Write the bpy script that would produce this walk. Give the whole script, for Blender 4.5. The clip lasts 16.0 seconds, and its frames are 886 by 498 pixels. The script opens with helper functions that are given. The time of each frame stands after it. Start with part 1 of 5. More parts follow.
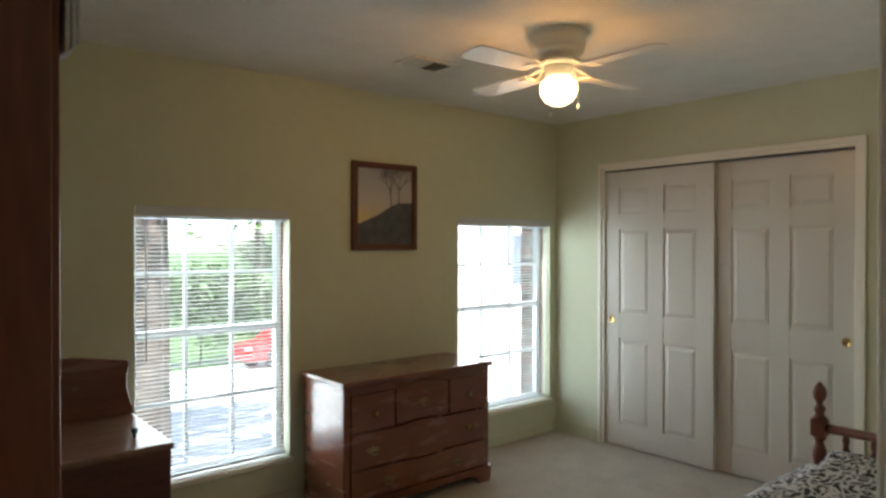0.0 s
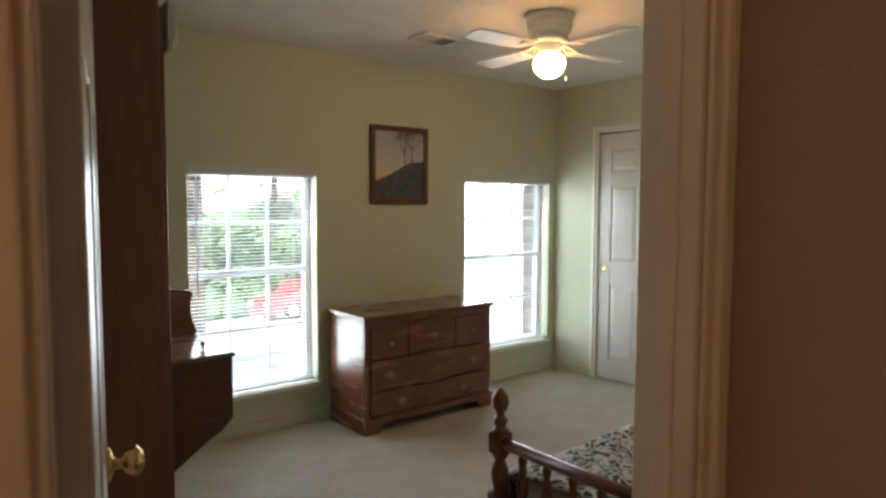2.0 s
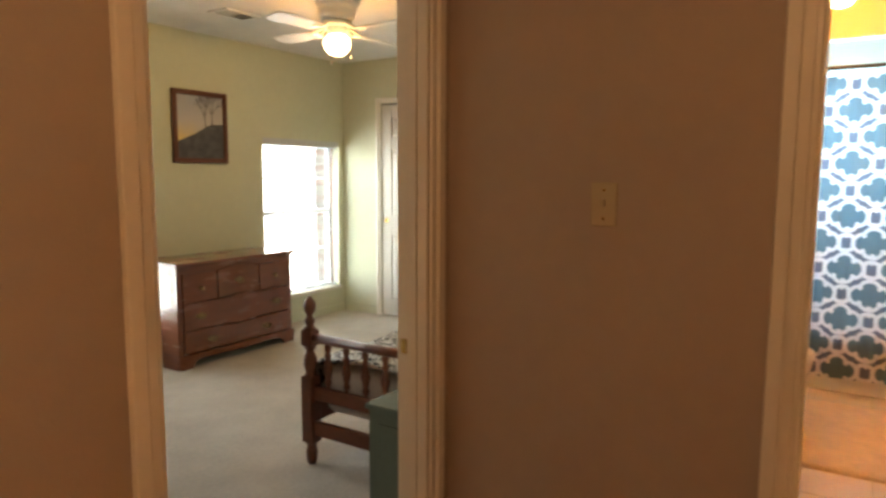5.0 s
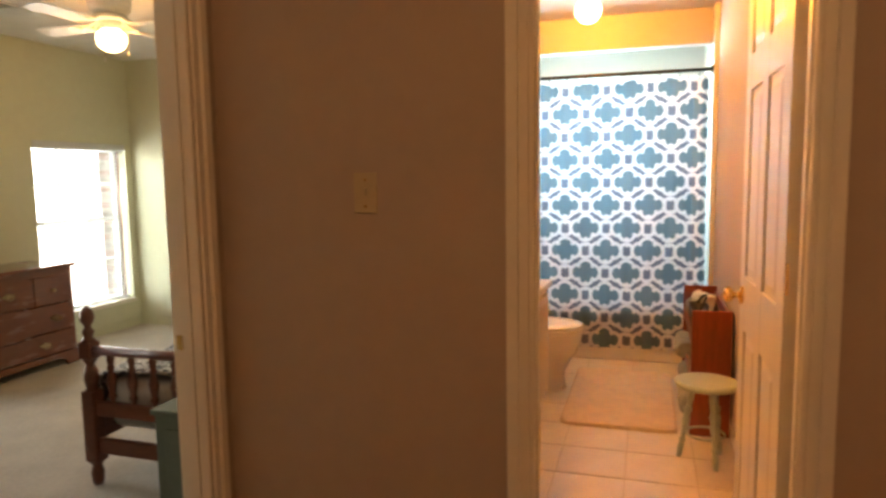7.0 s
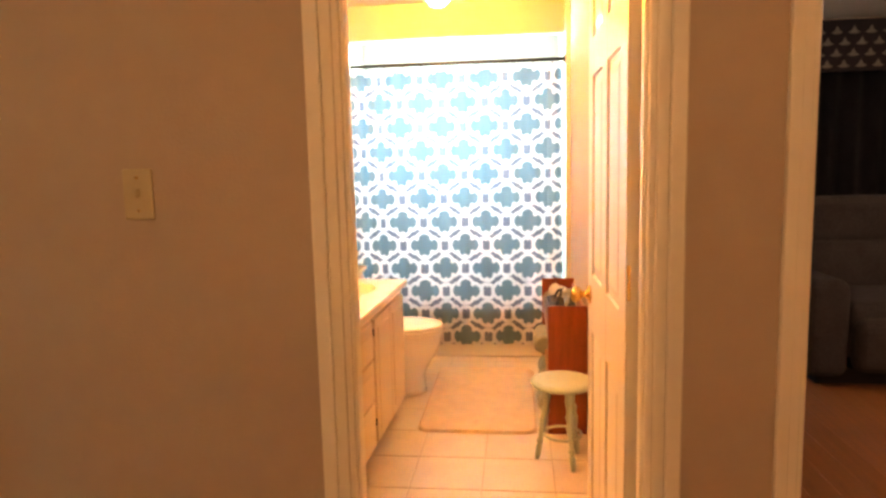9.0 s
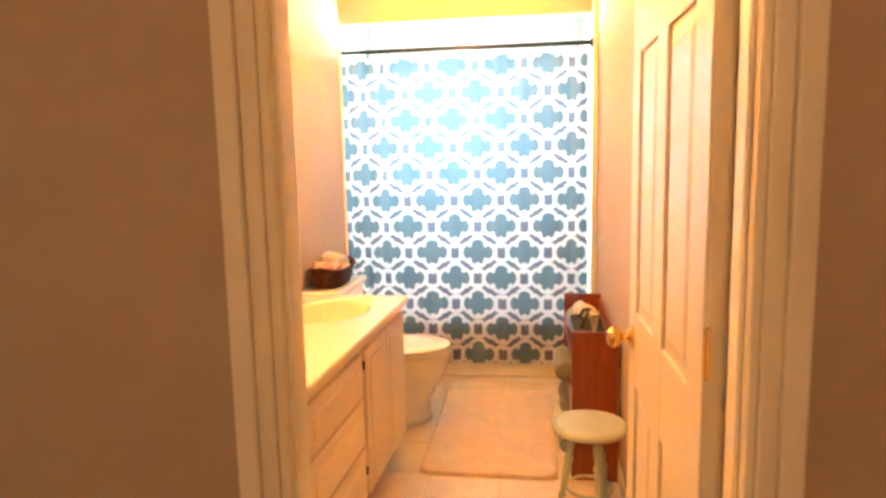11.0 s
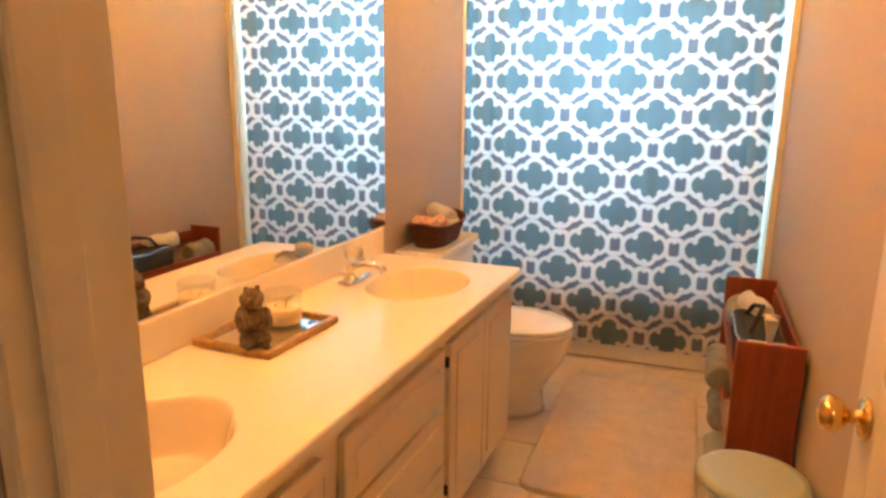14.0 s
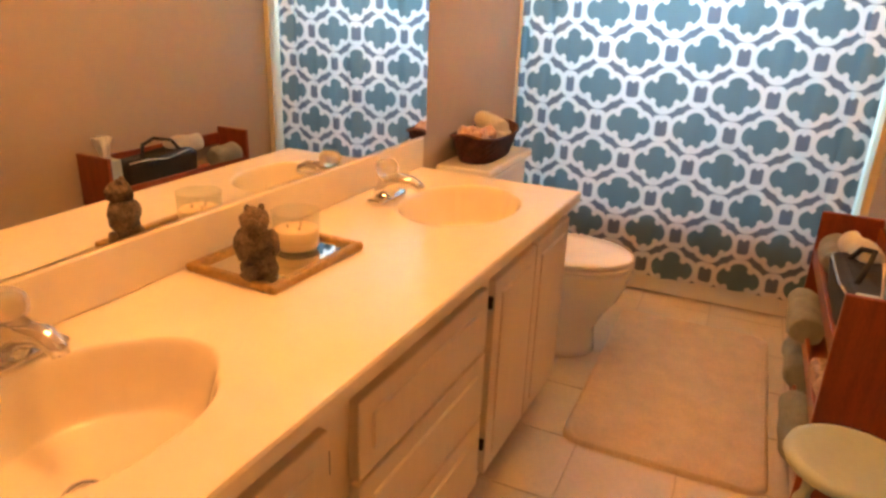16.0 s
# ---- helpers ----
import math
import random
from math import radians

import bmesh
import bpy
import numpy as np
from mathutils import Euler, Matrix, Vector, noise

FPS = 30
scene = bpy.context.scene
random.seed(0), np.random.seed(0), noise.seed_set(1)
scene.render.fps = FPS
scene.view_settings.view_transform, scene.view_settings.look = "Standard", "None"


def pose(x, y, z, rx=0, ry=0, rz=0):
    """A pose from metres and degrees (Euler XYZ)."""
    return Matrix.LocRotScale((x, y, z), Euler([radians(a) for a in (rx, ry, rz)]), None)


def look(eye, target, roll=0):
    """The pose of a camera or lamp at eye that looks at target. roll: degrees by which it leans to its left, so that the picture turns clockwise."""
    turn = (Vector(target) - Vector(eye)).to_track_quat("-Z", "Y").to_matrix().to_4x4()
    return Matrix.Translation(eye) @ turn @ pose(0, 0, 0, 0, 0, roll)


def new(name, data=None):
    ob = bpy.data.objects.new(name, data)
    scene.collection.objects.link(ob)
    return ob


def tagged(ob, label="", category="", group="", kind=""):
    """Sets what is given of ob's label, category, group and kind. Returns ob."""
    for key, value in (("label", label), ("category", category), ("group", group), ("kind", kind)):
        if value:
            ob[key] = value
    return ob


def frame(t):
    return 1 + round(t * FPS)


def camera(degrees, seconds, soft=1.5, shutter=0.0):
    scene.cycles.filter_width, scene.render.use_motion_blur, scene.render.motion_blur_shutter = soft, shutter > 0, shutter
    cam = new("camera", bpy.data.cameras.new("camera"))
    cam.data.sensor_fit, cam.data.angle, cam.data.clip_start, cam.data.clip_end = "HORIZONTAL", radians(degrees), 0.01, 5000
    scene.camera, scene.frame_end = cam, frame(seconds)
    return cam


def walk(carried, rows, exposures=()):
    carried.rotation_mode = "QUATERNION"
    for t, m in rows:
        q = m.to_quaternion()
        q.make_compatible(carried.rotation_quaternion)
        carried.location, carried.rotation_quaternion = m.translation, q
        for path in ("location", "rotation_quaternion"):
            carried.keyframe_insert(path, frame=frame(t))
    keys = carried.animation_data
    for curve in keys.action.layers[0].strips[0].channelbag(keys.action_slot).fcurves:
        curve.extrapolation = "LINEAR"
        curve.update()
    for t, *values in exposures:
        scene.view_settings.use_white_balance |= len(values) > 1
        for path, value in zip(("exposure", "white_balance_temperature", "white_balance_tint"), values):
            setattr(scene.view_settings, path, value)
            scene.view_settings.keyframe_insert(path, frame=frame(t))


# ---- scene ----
cam = camera(67.7, 16.0, soft=2.8, shutter=0.5)
PATH = [
    (0, (0.490, -0.734, 1.483), (1.775, 0.799, 1.469), 0.03),
    (0.5, (0.408, -0.807, 1.500), (1.686, 0.730, 1.445), 0.34),
    (1, (0.343, -0.918, 1.491), (1.605, 0.632, 1.408), 0.19),
    (1.5, (0.273, -1.073, 1.495), (1.509, 0.494, 1.375), 0.13),
    (2, (0.168, -1.178, 1.453), (1.419, 0.376, 1.315), 0.19),
    (2.5, (0.095, -1.259, 1.436), (1.379, 0.265, 1.266), -0.12),
    (3, (-0.020, -1.331, 1.431), (1.326, 0.134, 1.231), -0.27),
    (5.5, (-0.482, -1.730, 1.354), (1.262, -0.777, 1.137), 0.10),
    (6, (-0.496, -1.763, 1.348), (1.312, -0.934, 1.135), -0.31),
    (6.5, (-0.487, -1.820, 1.338), (1.367, -1.102, 1.126), -0.67),
    (7, (-0.477, -1.845, 1.331), (1.422, -1.256, 1.118), -0.89),
    (7.5, (-0.465, -1.880, 1.328), (1.466, -1.405, 1.113), -1.15),
    (8, (-0.413, -1.917, 1.333), (1.537, -1.532, 1.109), -1.30),
    (8.5, (-0.283, -1.909, 1.324), (1.683, -1.625, 1.094), -1.33),
    (9, (-0.184, -1.934, 1.337), (1.787, -1.705, 1.091), -1.39),
    (11.5, (0.440, -1.924, 1.364), (2.392, -1.594, 1.082), -1.01),
    (12, (0.556, -1.966, 1.366), (2.485, -1.525, 1.074), -0.00),
    (12.5, (0.629, -1.978, 1.369), (2.532, -1.447, 1.058), 0.19),
    (13, (0.741, -1.961, 1.361), (2.619, -1.361, 1.023), 0.18),
    (13.5, (0.863, -1.924, 1.364), (2.715, -1.276, 0.973), 0.44),
    (14, (0.935, -1.895, 1.359), (2.761, -1.212, 0.912), 0.60),
    (14.5, (0.996, -1.884, 1.348), (2.790, -1.160, 0.843), 0.77),
    (15, (1.102, -1.846, 1.333), (2.860, -1.091, 0.751), 1.35),
    (15.5, (1.189, -1.807, 1.313), (2.916, -1.037, 0.661), 1.92),
    (16, (1.232, -1.774, 1.295), (2.941, -1.005, 0.593), 2.16),
]
EXPOSURES = [
    (0, 2.08, 6150, 10), (1, 2.26, 6100, 10), (2, 2.36, 6100, 10), (3, 2.65, 6300, 10), (5.5, 3.1, 7100, 12), (7, 3.0, 7500, 14), (8, 3.40, 7800, 14),
    (9, 3.90, 7900, 14), (11.5, 3.75, 7400, 10), (12.5, 3.42, 7200, 8), (13.5, 3.10, 7100, 8), (14.5, 3.00, 7000, 8), (16, 2.88, 7200, 12),
]
walk(cam, [(t, look(eye, target, roll)) for t, eye, target, roll in PATH], EXPOSURES)

# ---- light ----
world = bpy.data.worlds.new("sky")
scene.world = world
world.use_nodes = True
wn = world.node_tree.nodes
sky = wn.new("ShaderNodeTexSky")
sky.sky_type, sky.sun_disc = "NISHITA", False
sky.sun_elevation, sky.sun_rotation = radians(50), radians(150)
world.node_tree.links.new(sky.outputs[0], wn["Background"].inputs[0])
wn["Background"].inputs[1].default_value = 0.15


def lamp(name, kind, m, energy, color=(1, 1, 1), **more):
    data = bpy.data.lights.new(name, kind)
    data.energy, data.color = energy, color
    if "size" in more:
        data.shape, data.size, data.size_y = "RECTANGLE", more["size"], more["size_y"]
    if "angle" in more:
        data.angle = more["angle"]
    if "radius" in more:
        data.shadow_soft_size = more["radius"]
    ob = new(name, data)
    ob.matrix_world = m
    return ob


lamp("sun", "SUN", look((0, 0, 10), (2.5, 7.0, 0)), 5.0, (1, 0.95, 0.86), angle=radians(0.6))
# sky light in the three window openings
for wx, ww, e in ((1.83, 0.82, 7.6), (4.02, 0.94, 6.5)):
    lamp("window_light", "AREA", look((wx, 2.93, 0.96), (wx - 0.3, 0, 0.50)), e, (0.93, 0.98, 1.0), size=ww, size_y=1.36)
lamp("window_light", "AREA", look((5.20, -1.40, 1.70), (4.0, -1.45, 1.45)), 16, (0.42, 0.75, 1.0), size=0.7, size_y=0.8)
# bulbs: fan globe, bathroom ceiling globe, vanity bar
lamp("fan_bulb", "POINT", Matrix.Translation((2.82, 1.23, 2.19)), 1.3, (1, 0.38, 0.07), radius=0.05)
lamp("bath_bulb", "POINT", Matrix.Translation((3.768, -1.48, 2.33)), 6.5, (1, 0.40, 0.03), radius=0.06)
lamp("vanity_bulb", "POINT", Matrix.Translation((2.1, -0.84, 2.14)), 6.3, (1, 0.39, 0.11), radius=0.05)
# added fill without a fixture, evens out the hall walls
lamp("hall_fill", "POINT", Matrix.Translation((-0.9, -1.85, 2.30)), 2.9, (1, 0.55, 0.25), radius=0.08)
# added lamp, no source there: lifts the dim living room
lamp("living_fill", "POINT", Matrix.Translation((2.6, -5.0, 2.20)), 3.0, (1, 0.62, 0.40), radius=0.1)

# ---- materials ----
MATS = {}


def mat(name, color, rough=0.6, metal=0.0, scale=6.0, vary=0.06, bump=0.0, bscale=60.0, kind="noise", color2=None, stretch=(1, 1, 1), **more):
    """A procedural surface: two scales of noise in the colour, fine relief, roughness that varies a little."""
    if name in MATS:
        return MATS[name]
    m = bpy.data.materials.new(name)
    m.use_nodes = True
    nt = m.node_tree
    bs = nt.nodes["Principled BSDF"]
    add = nt.nodes.new
    tc, mp = add("ShaderNodeTexCoord"), add("ShaderNodeMapping")
    mp.inputs["Scale"].default_value = stretch
    nt.links.new(tc.outputs["Object"], mp.inputs[0])
    n1, n2, mx, ramp = add("ShaderNodeTexNoise"), add("ShaderNodeTexNoise"), add("ShaderNodeMix"), add("ShaderNodeValToRGB")
    n1.inputs["Scale"].default_value, n2.inputs["Scale"].default_value = scale, scale * 9
    n1.inputs["Detail"].default_value = n2.inputs["Detail"].default_value = 5
    for n in (n1, n2):
        nt.links.new(mp.outputs[0], n.inputs[0])
    mx.data_type = "FLOAT"
    mx.inputs[0].default_value = 0.45
    nt.links.new(n1.outputs[0], mx.inputs[2])
    nt.links.new(n2.outputs[0], mx.inputs[3])
    c2 = color2 or tuple(c * (1 - 3 * vary) for c in color)
    ramp.color_ramp.elements[0].position, ramp.color_ramp.elements[1].position = 0.36, 0.64
    ramp.color_ramp.elements[0].color, ramp.color_ramp.elements[1].color = (*c2, 1), (*color, 1)
    nt.links.new(mx.outputs[0], ramp.inputs[0])
    nt.links.new(ramp.outputs[0], bs.inputs["Base Color"])
    rr = add("ShaderNodeMapRange")
    rr.inputs[3].default_value, rr.inputs[4].default_value = max(rough - 0.07, 0.02), min(rough + 0.07, 1)
    nt.links.new(n1.outputs[0], rr.inputs[0])
    nt.links.new(rr.outputs[0], bs.inputs["Roughness"])
    bs.inputs["Metallic"].default_value = metal
    if bump:
        nb, bp = add("ShaderNodeTexNoise"), add("ShaderNodeBump")
        nb.inputs["Scale"].default_value, nb.inputs["Detail"].default_value = bscale, 4
        nt.links.new(mp.outputs[0], nb.inputs[0])
        bp.inputs["Strength"].default_value, bp.inputs["Distance"].default_value = bump, 0.01
        nt.links.new(nb.outputs[0], bp.inputs["Height"])
        nt.links.new(bp.outputs[0], bs.inputs["Normal"])
    for key, value in more.items():
        bs.inputs[key.replace("_", " ").title() if key != "ior" else "IOR"].default_value = value
    MATS[name] = m
    return m


wall_green = mat("sage_paint", (0.60, 0.62, 0.46), 0.75, vary=0.02, scale=2, bump=0.12, bscale=140)
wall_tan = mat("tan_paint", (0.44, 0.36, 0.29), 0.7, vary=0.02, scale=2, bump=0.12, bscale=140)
ceil_white = mat("ceiling_paint", (0.78, 0.77, 0.73), 0.9, vary=0.03, scale=8, bump=0.35, bscale=90)
white_trim = mat("white_trim_paint", (0.80, 0.77, 0.68), 0.38, vary=0.015, scale=5, bump=0.03)
carpet = mat("cream_carpet", (0.64, 0.59, 0.50), 0.98, vary=0.06, scale=5, bump=0.9, bscale=420)
tile_mat = mat("beige_tile", (0.66, 0.58, 0.49), 0.35, vary=0.05, scale=7, bump=0.05)
grout = mat("grout", (0.60, 0.52, 0.43), 0.9, vary=0.08, scale=30)
oak_floor = mat("oak_floor", (0.36, 0.15, 0.06), 0.35, vary=0.12, scale=4, stretch=(1, 9, 1))
cherry = mat("cherry_wood", (0.20, 0.060, 0.028), 0.26, vary=0.13, scale=4, stretch=(1, 1, 5), bump=0.02, coat_weight=0.7, coat_roughness=0.07)
brass = mat("polished_brass", (0.80, 0.56, 0.22), 0.18, 1.0, vary=0.03)
antique_brass = mat("antique_brass", (0.42, 0.30, 0.16), 0.42, 1.0, vary=0.08)
chrome = mat("chrome", (0.75, 0.75, 0.76), 0.08, 1.0, vary=0.02)


# ---- mesh helpers ----
def box_bm(x0, y0, z0, x1, y1, z1, bevel=0.0, seg=2, bm=None):
    bm = bm or bmesh.new()
    r = bmesh.ops.create_cube(bm, size=1, matrix=Matrix.Translation(((x0 + x1) / 2, (y0 + y1) / 2, (z0 + z1) / 2)) @ Matrix.Diagonal((x1 - x0, y1 - y0, z1 - z0, 1)))
    if bevel:
        vs = set(r["verts"])
        bmesh.ops.bevel(bm, geom=[e for e in bm.edges if e.verts[0] in vs], offset=bevel, segments=seg, affect="EDGES", profile=0.5)
    return bm


def lathe_bm(profile, seg=24, m=None, bm=None):
    """A turned shape from (radius, z) pairs."""
    bm = bm or bmesh.new()
    rings = []
    for r, z in profile:
        rings.append([bm.verts.new((max(r, 1e-4) * math.cos(2 * math.pi * k / seg), max(r, 1e-4) * math.sin(2 * math.pi * k / seg), z)) for k in range(seg)])
    for a, b in zip(rings, rings[1:]):
        for k in range(seg):
            f = bm.faces.new((a[k], a[(k + 1) % seg], b[(k + 1) % seg], b[k]))
            f.smooth = True
    bm.faces.new(list(reversed(rings[0])))
    bm.faces.new(rings[-1])
    if m is not None:
        bmesh.ops.transform(bm, matrix=m, verts=[v for ring in rings for v in ring])
    return bm


def prism_bm(points, depth, m=None, bm=None, bevel=0.0):
    """An outline in x and z, drawn out along y from 0 to depth."""
    bm = bm or bmesh.new()
    a = [bm.verts.new((x, 0, z)) for x, z in points]
    b = [bm.verts.new((x, depth, z)) for x, z in points]
    fs = [bm.faces.new(a), bm.faces.new(list(reversed(b)))]
    n = len(points)
    for k in range(n):
        fs.append(bm.faces.new((a[(k + 1) % n], a[k], b[k], b[(k + 1) % n])))
    bmesh.ops.recalc_face_normals(bm, faces=fs)
    if m is not None:
        bmesh.ops.transform(bm, matrix=m, verts=a + b)
    if bevel:
        vs = set(a + b)
        bmesh.ops.bevel(bm, geom=[e for e in bm.edges if e.verts[0] in vs and e.verts[1] in vs], offset=bevel, segments=2, affect="EDGES", profile=0.5)
    return bm


def tube_bm(points, radius, seg=8, bm=None):
    """A round rod along a line of points."""
    bm = bm or bmesh.new()
    pts = [Vector(p) for p in points]
    rings = []
    for i, p in enumerate(pts):
        d = (pts[min(i + 1, len(pts) - 1)] - pts[max(i - 1, 0)]).normalized()
        u = d.orthogonal().normalized() if i == 0 else (u - d * u.dot(d)).normalized()
        v = d.cross(u)
        rr = radius[i] if isinstance(radius, (list, tuple)) else radius
        rings.append([bm.verts.new(p + rr * (u * math.cos(2 * math.pi * k / seg) + v * math.sin(2 * math.pi * k / seg))) for k in range(seg)])
    for a, b in zip(rings, rings[1:]):
        for k in range(seg):
            bm.faces.new((a[k], a[(k + 1) % seg], b[(k + 1) % seg], b[k])).smooth = True
    bm.faces.new(list(reversed(rings[0])))
    bm.faces.new(rings[-1])
    return bm


def mesh_of(name, bm, material):
    me = bpy.data.meshes.new(name)
    bm.to_mesh(me)
    bm.free()
    for m in material if isinstance(material, (list, tuple)) else (material,):
        me.materials.append(m)
    return me


def solo(name, bm, material, label="", category="", group="", kind=""):
    return tagged(new(name, mesh_of(name, bm, material)), label, category, group, kind)


def thing(name, m, label, category, group="", kind=""):
    ob = tagged(new(name), label, category, group, kind)
    ob.empty_display_size = 0.05
    ob.matrix_world = m
    return ob


def part(name, bm, material, parent, label="", m=None):
    ob = new(name, mesh_of(name, bm, material))
    ob.parent = parent
    if m is not None:
        ob.matrix_local = m
    return tagged(ob, label)


def wall(name, axis, at, thick, lo, hi, openings, material, other=None, top=2.44):
    """A wall across one axis, from at to at + thick, with openings (lo, hi, sill, head) through it;
    other: the paint of its side towards the lower coordinate."""
    bm = bmesh.new()
    cuts = sorted(openings)
    spans, s = [], lo
    for a, b, z0, z1 in cuts:
        spans.append((s, a, 0, top))
        if z0 > 0:
            spans.append((a, b, 0, z0))
        if z1 < top:
            spans.append((a, b, z1, top))
        s = b
    spans.append((s, hi, 0, top))
    for a, b, z0, z1 in spans:
        if b - a > 1e-4:
            if axis == "x":
                box_bm(at, a, z0, at + thick, b, z1, bm=bm)
            else:
                box_bm(a, at, z0, b, at + thick, z1, bm=bm)
    k = "xyz".index(axis)
    bm.normal_update()
    for f in bm.faces:
        if f.normal[k] < 0.5 and other:
            f.material_index = 1
    return solo(name, bm, (material, other) if other else material, kind="structure")

# ---- more materials ----
white_gloss = mat("white_door_paint", (0.61, 0.58, 0.52), 0.32, vary=0.015, scale=4, bump=0.03, bscale=50)
# white vinyl; the grey-blue puts the backlit window bars' shade into the colour
vinyl = mat("greyed_white_vinyl", (0.56, 0.60, 0.62), 0.4, vary=0.01)
blind_mat = mat("blind_slat", (0.80, 0.80, 0.77), 0.5, vary=0.02)
dark_wood = mat("dark_walnut", (0.15, 0.050, 0.028), 0.42, vary=0.18, scale=3.5, stretch=(1, 1, 6), bump=0.04)
wardrobe_wood = mat("red_brown_veneer", (0.23, 0.075, 0.040), 0.38, vary=0.14, scale=3.5, stretch=(1, 1, 0.16), bump=0.03)
maple = mat("red_maple_wood", (0.17, 0.055, 0.030), 0.30, vary=0.15, scale=5, stretch=(1, 1, 5), bump=0.03)
teal_paint = mat("grey_teal_paint", (0.13, 0.19, 0.18), 0.55, vary=0.06, scale=5, bump=0.06)
marble = mat("cultured_marble", (0.83, 0.76, 0.62), 0.16, vary=0.02, scale=2.5)
cab_wood = mat("pickled_oak", (0.76, 0.66, 0.52), 0.40, vary=0.025, scale=5, stretch=(1, 1, 0.16), bump=0.05)
porcelain = mat("porcelain", (0.82, 0.80, 0.75), 0.12, vary=0.01)
ivory = mat("ivory_plastic", (0.50, 0.43, 0.27), 0.4, vary=0.02)
rug_mat = mat("cream_bath_mat", (0.84, 0.68, 0.53), 0.98, vary=0.06, scale=14, bump=1.0, bscale=260)
mint_paint = mat("pale_mint_paint", (0.40, 0.47, 0.42), 0.4, vary=0.03, scale=6)
rack_wood = mat("mahogany_rack", (0.26, 0.055, 0.022), 0.34, vary=0.13, scale=5, stretch=(1, 6, 1), bump=0.03)
towel_grey = mat("grey_green_towel", (0.40, 0.42, 0.37), 0.98, vary=0.10, scale=22, bump=1.0, bscale=320)
towel_white = mat("white_towel", (0.76, 0.74, 0.70), 0.98, vary=0.06, scale=22, bump=0.9, bscale=300)
black_cloth = mat("black_fabric", (0.025, 0.025, 0.032), 0.8, vary=0.15, scale=14, bump=0.3)
wicker = mat("red_brown_wicker", (0.15, 0.045, 0.028), 0.55, vary=0.25, scale=50, bump=0.5, bscale=110)
bronze = mat("dark_bronze", (0.05, 0.038, 0.03), 0.4, 0.8, vary=0.05)
stone_owl = mat("carved_brown_stone", (0.24, 0.175, 0.125), 0.75, vary=0.28, scale=26, bump=0.9, bscale=60)
wax = mat("cream_wax", (0.82, 0.62, 0.38), 0.5, vary=0.03)
gilt = mat("antique_gilt", (0.55, 0.36, 0.14), 0.38, 0.7, vary=0.18, scale=40, bump=0.5, bscale=150)
recliner_mat = mat("charcoal_microfibre", (0.045, 0.045, 0.055), 0.9, vary=0.15, scale=8, bump=0.4)
navy = mat("navy_drape", (0.022, 0.025, 0.042), 0.9, vary=0.15, scale=10)
paper = mat("tissue_paper", (0.85, 0.83, 0.80), 0.9, vary=0.02)
fan_white = mat("fan_enamel", (0.78, 0.76, 0.70), 0.35, vary=0.02)
asphalt = mat("concrete_drive", (0.55, 0.53, 0.50), 0.9, vary=0.06, scale=1.5)
leaf_mat = mat("leaves", (0.10, 0.17, 0.045), 0.6, vary=0.2, scale=3, color2=(0.045, 0.085, 0.025))
bark = mat("bark", (0.14, 0.105, 0.085), 0.95, vary=0.22, scale=6, stretch=(1, 1, 0.25), bump=1.0, bscale=18)
brick_mat = mat("red_brown_brick", (0.27, 0.12, 0.085), 0.9, vary=0.15, scale=12, bump=0.4)
siding = mat("white_siding", (0.74, 0.74, 0.72), 0.6, vary=0.03)
shutter_mat = mat("grey_blue_shutter", (0.17, 0.20, 0.25), 0.5, vary=0.05)
red_paint = mat("red_car_paint", (0.50, 0.03, 0.03), 0.22, vary=0.02)
rubber = mat("black_rubber", (0.02, 0.02, 0.02), 0.8, vary=0.1)


def clear_glass():
    m = bpy.data.materials.new("clear_glass")
    m.use_nodes = True
    nt = m.node_tree
    nt.nodes.remove(nt.nodes["Principled BSDF"])
    tr, gl, mx = (nt.nodes.new(n) for n in ("ShaderNodeBsdfTransparent", "ShaderNodeBsdfGlossy", "ShaderNodeMixShader"))
    tr.inputs[0].default_value = (0.95, 0.97, 0.96, 1)
    gl.inputs["Roughness"].default_value = 0.02
    mx.inputs[0].default_value = 0.06
    nt.links.new(tr.outputs[0], mx.inputs[1])
    nt.links.new(gl.outputs[0], mx.inputs[2])
    nt.links.new(mx.outputs[0], nt.nodes["Material Output"].inputs[0])
    return m


glass = clear_glass()
mirror_mat = mat("mirror_silver", (0.86, 0.87, 0.86), 0.08, 1.0, vary=0.0)
MATS["mirror_silver"].node_tree.nodes["Principled BSDF"].inputs["Roughness"].default_value = 0.01
for link in list(MATS["mirror_silver"].node_tree.links):
    if link.to_socket.name == "Roughness":
        MATS["mirror_silver"].node_tree.links.remove(link)


def glow(name, color, strength):
    m = bpy.data.materials.new(name)
    m.use_nodes = True
    bs = m.node_tree.nodes["Principled BSDF"]
    bs.inputs["Base Color"].default_value = (0.9, 0.85, 0.75, 1)
    bs.inputs["Emission Color"].default_value = (*color, 1)
    bs.inputs["Emission Strength"].default_value = strength
    return m


